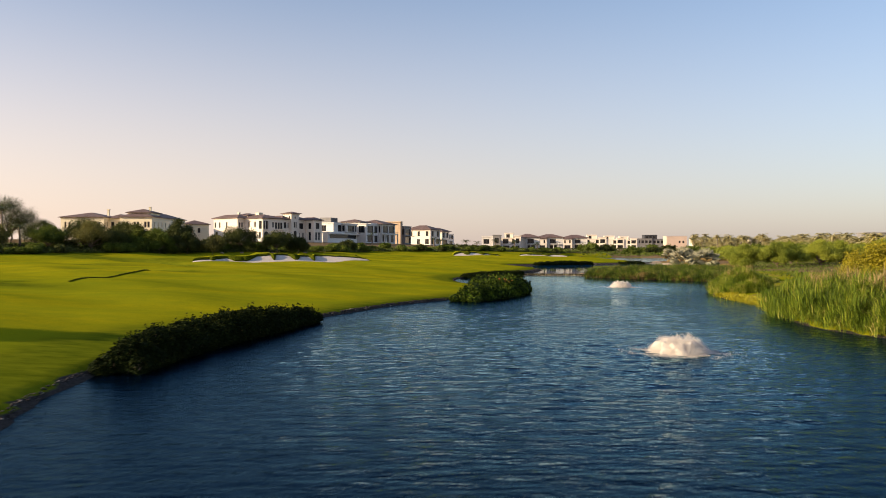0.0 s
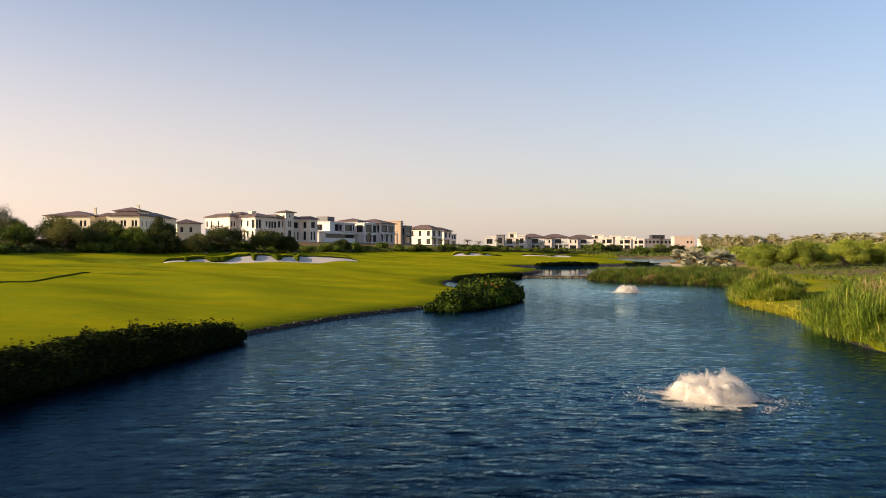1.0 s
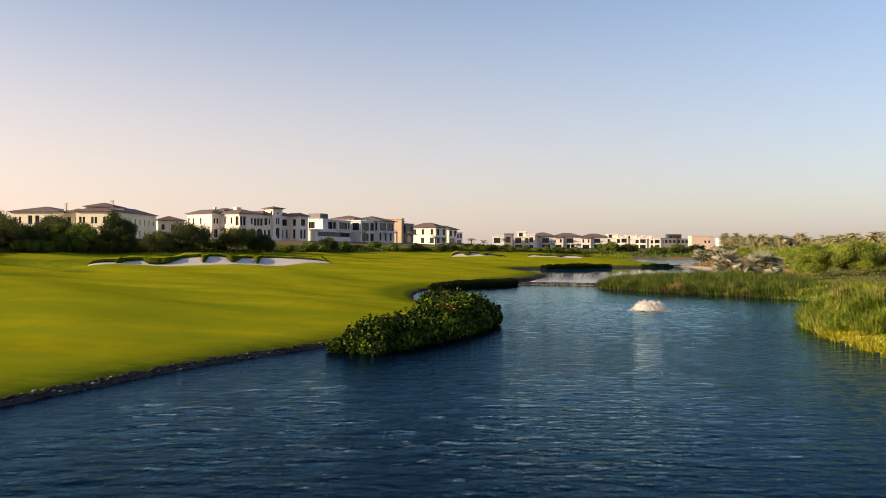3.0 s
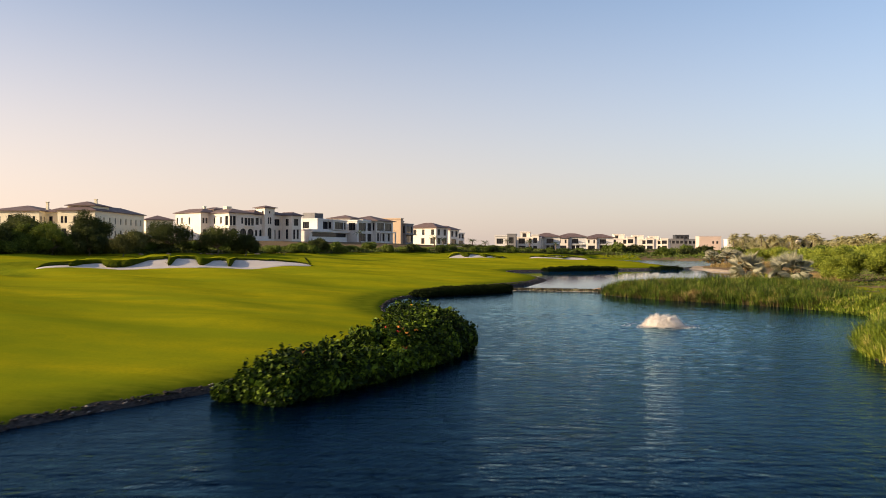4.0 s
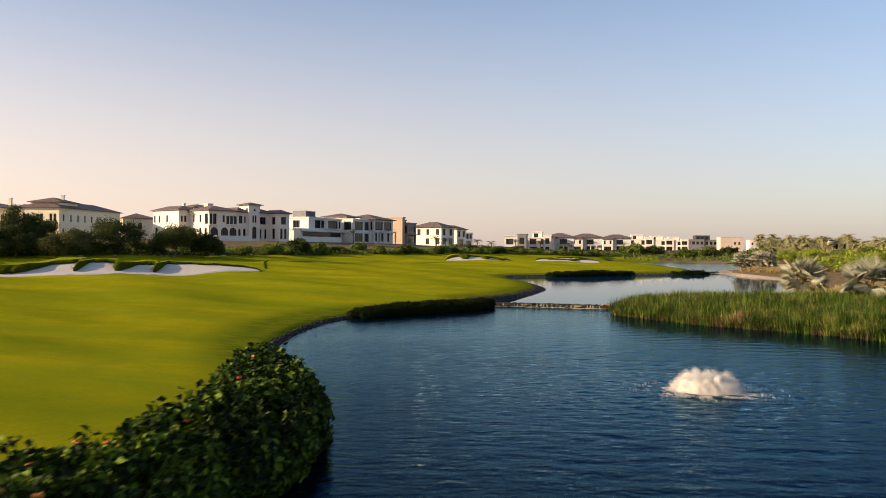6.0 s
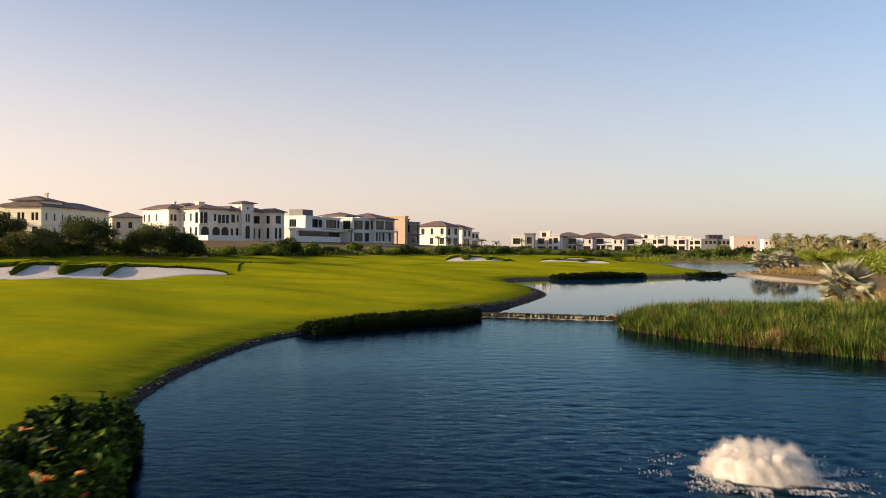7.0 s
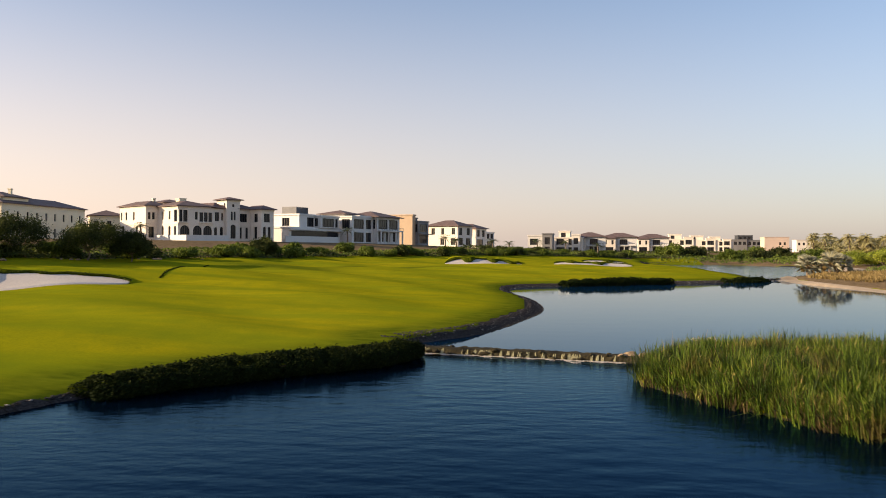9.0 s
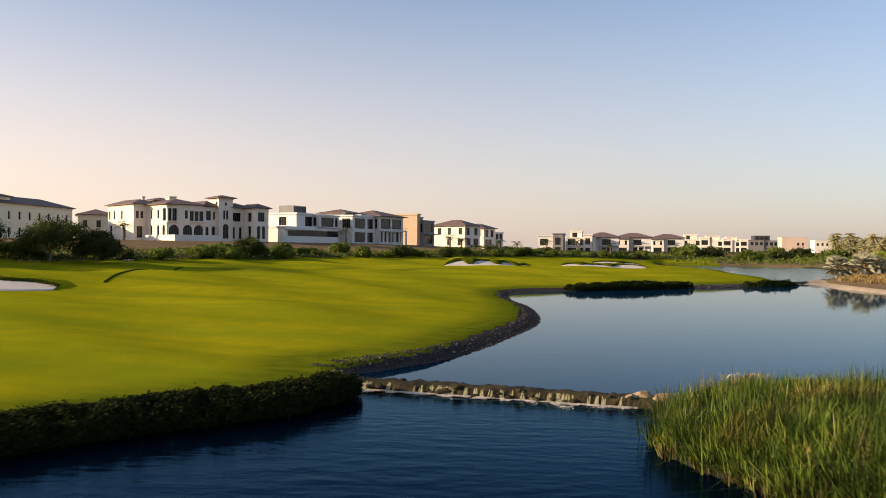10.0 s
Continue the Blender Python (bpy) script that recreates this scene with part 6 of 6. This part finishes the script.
def weir(ax, ay, bx, by, top, low, seed, rocks, size, label):
    """A low dam of rocks with water slipping over it."""
    rng = np.random.default_rng(seed)
    e = new("weir")
    turn = math.degrees(math.atan2(by - ay, bx - ax))
    L = math.hypot(bx - ax, by - ay)
    e.matrix_basis = pose(ax, ay, 0, 0, 0, turn)
    tagged(e, label, "weir", kind="structure")
    # lumpy ledge of mortared rock
    nu, prof = int(L / 0.09), ((-0.62, -0.9), (-0.40, -0.15), (-0.34, 0.35), (-0.24, 0.8), (-0.05, 1.0), (0.25, 1.02), (0.6, 0.9), (0.8, 0.2), (0.95, -0.9))
    uu = np.linspace(-0.6, L + 0.6, nu)
    vs = []
    for dv, dz in prof:
        for q in uu:
            w = noise.noise((q * 1.7, dv * 3, seed)) * 0.16 + noise.noise((q * 5.1, dv * 6, seed + 9)) * 0.09
            vs.append((q, dv + w * 1.2, low + (top - low) * dz + (w * 0.42 if dz > 0 else 0) * size * 3))
    j = (np.arange(len(prof) - 1)[:, None] * nu + np.arange(nu - 1)[None, :]).ravel()
    child("ledge", fast_mesh("ledge", np.array(vs), np.stack([j, j + 1, j + nu + 1, j + nu], 1), M_ROCK, False), e)
    for i in range(rocks):
        end = i >= rocks * 0.84
        u = L * (i + 0.5) / rocks + rng.normal(0, 0.15)
        s = size * (rng.uniform(0.8, 1.5) if end else rng.uniform(0.35, 0.75))
        bmr = bmesh.new()
        bmesh.ops.create_icosphere(bmr, subdivisions=2, radius=0.5)
        ph = rng.uniform(0, 50)
        for q in bmr.verts:
            q.co *= 1 + 0.5 * noise.noise(q.co * 2.6 + Vector((ph, 0, 0)))
            q.co = Vector((q.co.x * 1.4, q.co.y * 1.1, q.co.z * 0.62)) * s
        z = (top + 0.02 if end or rng.random() < 0.45 else low + (top - low) * rng.uniform(0.1, 0.7)) - 0.08 * size
        v = rng.uniform(-0.25, 0.5) if z > low + (top - low) * 0.75 else -0.42
        part("rock", bmr, M_SANDROCK if end else M_ROCK, e, "", pose(u, v + rng.normal(0, 0.05), z, 0, 0, rng.uniform(0, 360)))
    # thin falls in groups of threads, and the foam that drifts off below them
    n = int(110 * L)
    u = rng.uniform(0, L * 0.84, n)
    u = u[np.array([noise.noise((q * 1.1, seed, 0)) + 0.8 * noise.noise((q * 5, seed, 3)) > 0.05 for q in u])]
    n = len(u)
    wd, lean = rng.uniform(0.002, 0.010, n), rng.normal(0, 0.03, n)
    z1 = low + (top - low) * rng.uniform(0.35, 1.0, n)
    vs = np.stack([np.stack([u - wd, np.full(n, -0.30), z1], 1), np.stack([u + wd, np.full(n, -0.30), z1], 1), np.stack([u + wd * 1.5 + lean, np.full(n, -0.52), np.full(n, low)], 1), np.stack([u - wd * 1.5 + lean, np.full(n, -0.52), np.full(n, low)], 1)], 1).reshape(-1, 3)
    child("falls", fast_mesh("falls", vs, np.arange(4 * n).reshape(-1, 4), M_FALLS), e, "white water running over the rocks")
    n = int(900 * L)
    u = rng.uniform(0, L * 0.88, n)
    dense = np.array([0.5 + 0.9 * noise.noise((q * 1.1, seed, 0)) for q in u])
    out = np.abs(rng.normal(0, 0.42, n)) * np.clip(dense, 0.15, 1.3)
    streak = np.array([noise.noise((q * 2.2 + o * 0.8, o * 5, seed)) for q, o in zip(u, out)])
    sel = (out < 0.12) | (streak > 0.05)
    u, out = u[sel], out[sel]
    p = np.stack([u + out * 0.4, -0.5 - out, np.full(len(u), low + 0.02) + rng.uniform(0, 0.03, len(u))], 1)
    v, f = leaves(p, np.tile([0, 0, 1.0], (len(u), 1)), 0.045, rng, 2.6, 0.12, 0.1)
    child("foam", fast_mesh("foam", v, f, M_FOAM), e)
    return e


weir(13.6, 151.2, 26.0, 148.1, 0.34, 0.0, 5, 34, 0.42, "low rock weir with thin white falls between the ponds")
weir(60.2, 256.0, 67.2, 262.4, 0.62, 0.28, 6, 16, 0.6, "second rock weir with white water by the island")


# ---- sandy island edge ----
def shore_strip(pts, width, label):
    p = np.array(pts, float)
    t = np.linspace(0, len(p) - 1, 60)
    q = np.stack([np.interp(t, range(len(p)), p[:, 0]), np.interp(t, range(len(p)), p[:, 1])], 1)
    dr = np.gradient(q, axis=0)
    nr = np.stack([dr[:, 1], -dr[:, 0]], 1) / np.linalg.norm(dr, axis=1)[:, None]
    rows_v = []
    for k in range(6):
        w = -0.6 + (width + 0.6) * k / 5 * (1 + 0.25 * np.sin(t * 1.7))
        r = q + nr * w[:, None]
        rows_v.append(np.column_stack([r, np.maximum(land(r[:, 0], r[:, 1])[0] + 0.06, 0.1) + 0.25 * math.sin(math.pi * k / 5)]))
    v = np.concatenate(rows_v)
    j = (np.arange(5)[:, None] * 60 + np.arange(59)[None, :]).ravel()
    return tagged(new("sand_bank", fast_mesh("sand_bank", v, np.stack([j, j + 1, j + 61, j + 60], 1), M_SANDBANK, True)), label, "bank", kind="structure")


shore_strip([(67.5, 262), (66.4, 254), (64.6, 243), (65.2, 231), (66.4, 216)], 2.6, "bare sandy bank of the island at the upper pond")
shore_strip([(80, 283), (92, 303), (101, 336)], 5.0, "pale sandy bank of the far pond")
reed_bed([(70, 262), (69, 250), (70, 235), (80, 235), (88, 270), (80, 282)], 9000, 0.8, 31, "dry tan grass round the silver palms", M_DRY, 0.05, 0.5, "dry_grass", category="grass")
reed_bed([(44, 152), (50, 165), (58, 178), (64, 176), (58, 156), (50, 146)], 5000, 0.8, 32, "tan and green grass round the silver palms", M_DRY, 0.04, 0.5, "dry_grass", category="grass")
heap = np.random.default_rng(33)   # bleached stems thrown over one another, sloping down from the top
ang = heap.uniform(0, 2 * np.pi, 420)
hq = np.column_stack([28.1 + 0.35 * heap.normal(0, 1, 420), 147.6 + 0.25 * heap.normal(0, 1, 420), heap.uniform(0.62, 1.22, 420)])
hv, hf = blades(hq, heap.uniform(0.18, 0.34, 420), heap, 3.2, 0.022, ang)
fq = np.column_stack([31.5 + 0.40 * heap.normal(0, 1, 300), 131.3 + 0.45 * heap.normal(0, 1, 300), heap.uniform(0.1, 0.7, 300)])
fv, ff = blades(fq, heap.uniform(0.6, 1.05, 300), heap, 1.3, 0.013, heap.normal(4.0, 0.35, 300))
tagged(new("dry_reeds", fast_mesh("dry_reeds", fv, ff, M_DRY)), "tan broken reeds leaning out of the bulrush bed", "reeds", kind="stuff")
tagged(new("dry_reeds", fast_mesh("dry_reeds", hv, hf, M_STRAW)), "heap of bleached fallen reeds beside the weir", "reeds", kind="stuff")

# palms and trees beyond
rp = np.random.default_rng(9)
for i in range(130):
    k = i / 129
    b = 0.296 + 0.27 * k + rp.uniform(-0.004, 0.004)
    y = np.interp(k, [0, 0.35, 0.45, 0.8, 1], [490, 430, 330, 290, 260]) + rp.uniform(-18, 18)
    palm(b * y, y, rp.uniform(3.6, 8.2) * (1.1 if y > 400 else 0.9), 200 + i, "dusty tan and green date palm in the grove", fronds=46, length=3.4, group="date palms of the grove", leaflet=0.2, low=-0.95)
for i in range(100):
    k = i / 99
    b = 0.30 + 0.27 * k + rp.uniform(-0.004, 0.004)
    y = np.interp(k, [0, 0.35, 0.45, 0.8, 1], [480, 420, 322, 282, 254]) + rp.uniform(-12, 12)
    palm(b * y, y, rp.uniform(1.6, 3.6), 500 + i, "low dusty tan date palm in the grove", fronds=42, length=3.2, group="date palms of the grove", leaflet=0.18, low=-0.3)
for i, (x, y, hh) in enumerate(((-100, 190, 8.2), (-93, 184, 5.0), (10, 366, 3.0), (15, 372, 2.6), (-4, 358, 3.2), (-1, 362, 2.6), (-64, 283, 3.2), (-28, 330, 4.0), (24, 384, 4.0), (34, 398, 4.2), (46, 410, 4.0))):
    palm(x, y, hh, 260 + i, "green date palm on the embankment", M_PALM, fronds=26, length=2.4 if hh < 6 else 3.2, group="date palms below the villas")
for i in range(60):
    b, y = rp.uniform(0.27, 0.62), rp.uniform(175, 360)
    if b * y < np.interp(y, *MID) + 28:
        continue
    if 0.33 < b < 0.50 and y < 205:
        continue
    tree(b * y, y, "tree", rp.uniform(3.2, 4.8), rp.uniform(8, 11), 300 + i, "light green bushy tree on the far bank", (M_GHAF, M_SHRUB)[i % 2], 0.2, 6500, 0.6, 0.14, "desert trees on the far bank")
for i in range(16):
    x, y = 100 + i * 9 + rp.uniform(-3, 3), 430 + i * 6 + rp.uniform(-25, 25)
    tree(x - 20, y, "tree", rp.uniform(3.4, 5), rp.uniform(8, 12), 340 + i, "dark green tree beyond the far pond", (M_SHRUB, M_TREE)[i % 2], 0.45, 2600, 0.6, 0.1, "trees beyond the far pond")

thicket(12000, 4, 0, 150, 45, 85, 1.7, M_TREE, 0.3, "green shrubs in front of the far villas")


def meadow(poly, n, seed, h, mat, leaf, label, name="thicket"):
    """Low tangled planting over an area, one mass of leaves with lumps and hollows."""
    rng = np.random.default_rng(seed)
    q = scatter(poly, n, rng)
    lump = np.array([0.45 + 0.75 * noise.noise((a * 0.16, b * 0.16, seed)) for a, b in q])
    z = land(q[:, 0], q[:, 1])[0] + np.clip(lump, 0.1, 1.2) * h * rng.uniform(0.4, 1.0, n)
    v, f = leaves(np.column_stack([q, z]), np.tile([-0.3, -0.4, 0.7], (n, 1)), leaf, rng, single=True)
    return tagged(new(name, fast_mesh(name, v, f, mat)), label, "shrubs", kind="stuff")


meadow([(47, 119), (46, 142), (55, 150), (66, 180), (72, 212), (84, 230), (150, 240), (150, 120), (70, 96)], 60000, 7, 0.75, M_SHRUB, 0.13, "tangled green scrub on the bank behind the reeds")
meadow([(84, 230), (90, 290), (112, 330), (250, 400), (250, 240)], 44000, 8, 1.4, M_SHRUB, 0.3, "pale green scrub below the palm grove")
meadow([(66, 412), (95, 405), (112, 378), (120, 335), (300, 430), (330, 620), (120, 500)], 24000, 9, 2.2, M_SHRUB, 0.6, "green scrub beyond the far pond")
meadow([(36, 62), (37, 44), (46, 36), (60, 60), (56, 92), (46, 96)], 16000, 10, 1.1, M_DRY, 0.2, "dry brown scrub behind the reeds")
meadow([(34, 20), (36, 44), (44, 38), (62, 60), (58, 94), (48, 98), (47, 118), (70, 96), (110, 110), (90, 40), (60, 10)], 26000, 11, 1.0, M_SHRUB, 0.26, "green scrub on the rise behind the reeds")


# boulders under the shade trees
rb = np.random.default_rng(21)
for i in range(9):
    x = rb.uniform(-56, -34)
    y = np.interp(x, fx, fy) - rb.uniform(0.5, 3.5)
    s = rb.uniform(0.35, 0.9)
    bm = bmesh.new()
    bmesh.ops.create_icosphere(bm, subdivisions=2, radius=0.5)
    ph = rb.uniform(0, 50)
    for q in bm.verts:
        q.co *= 1 + 0.4 * noise.noise(q.co * 2.0 + Vector((ph, 0, 0)))
        q.co.z *= 0.65
    ob = new("boulder", bm_mesh("boulder", bm, M_SANDROCK))
    ob.matrix_basis = pose(x, y, height(x, y) + 0.08 * s, 0, 0, rb.uniform(0, 360)) @ Matrix.Diagonal((s * 1.3, s, s, 1))
    tagged(ob, "brown boulder at the foot of the shade trees", "boulder", "boulders under the trees")
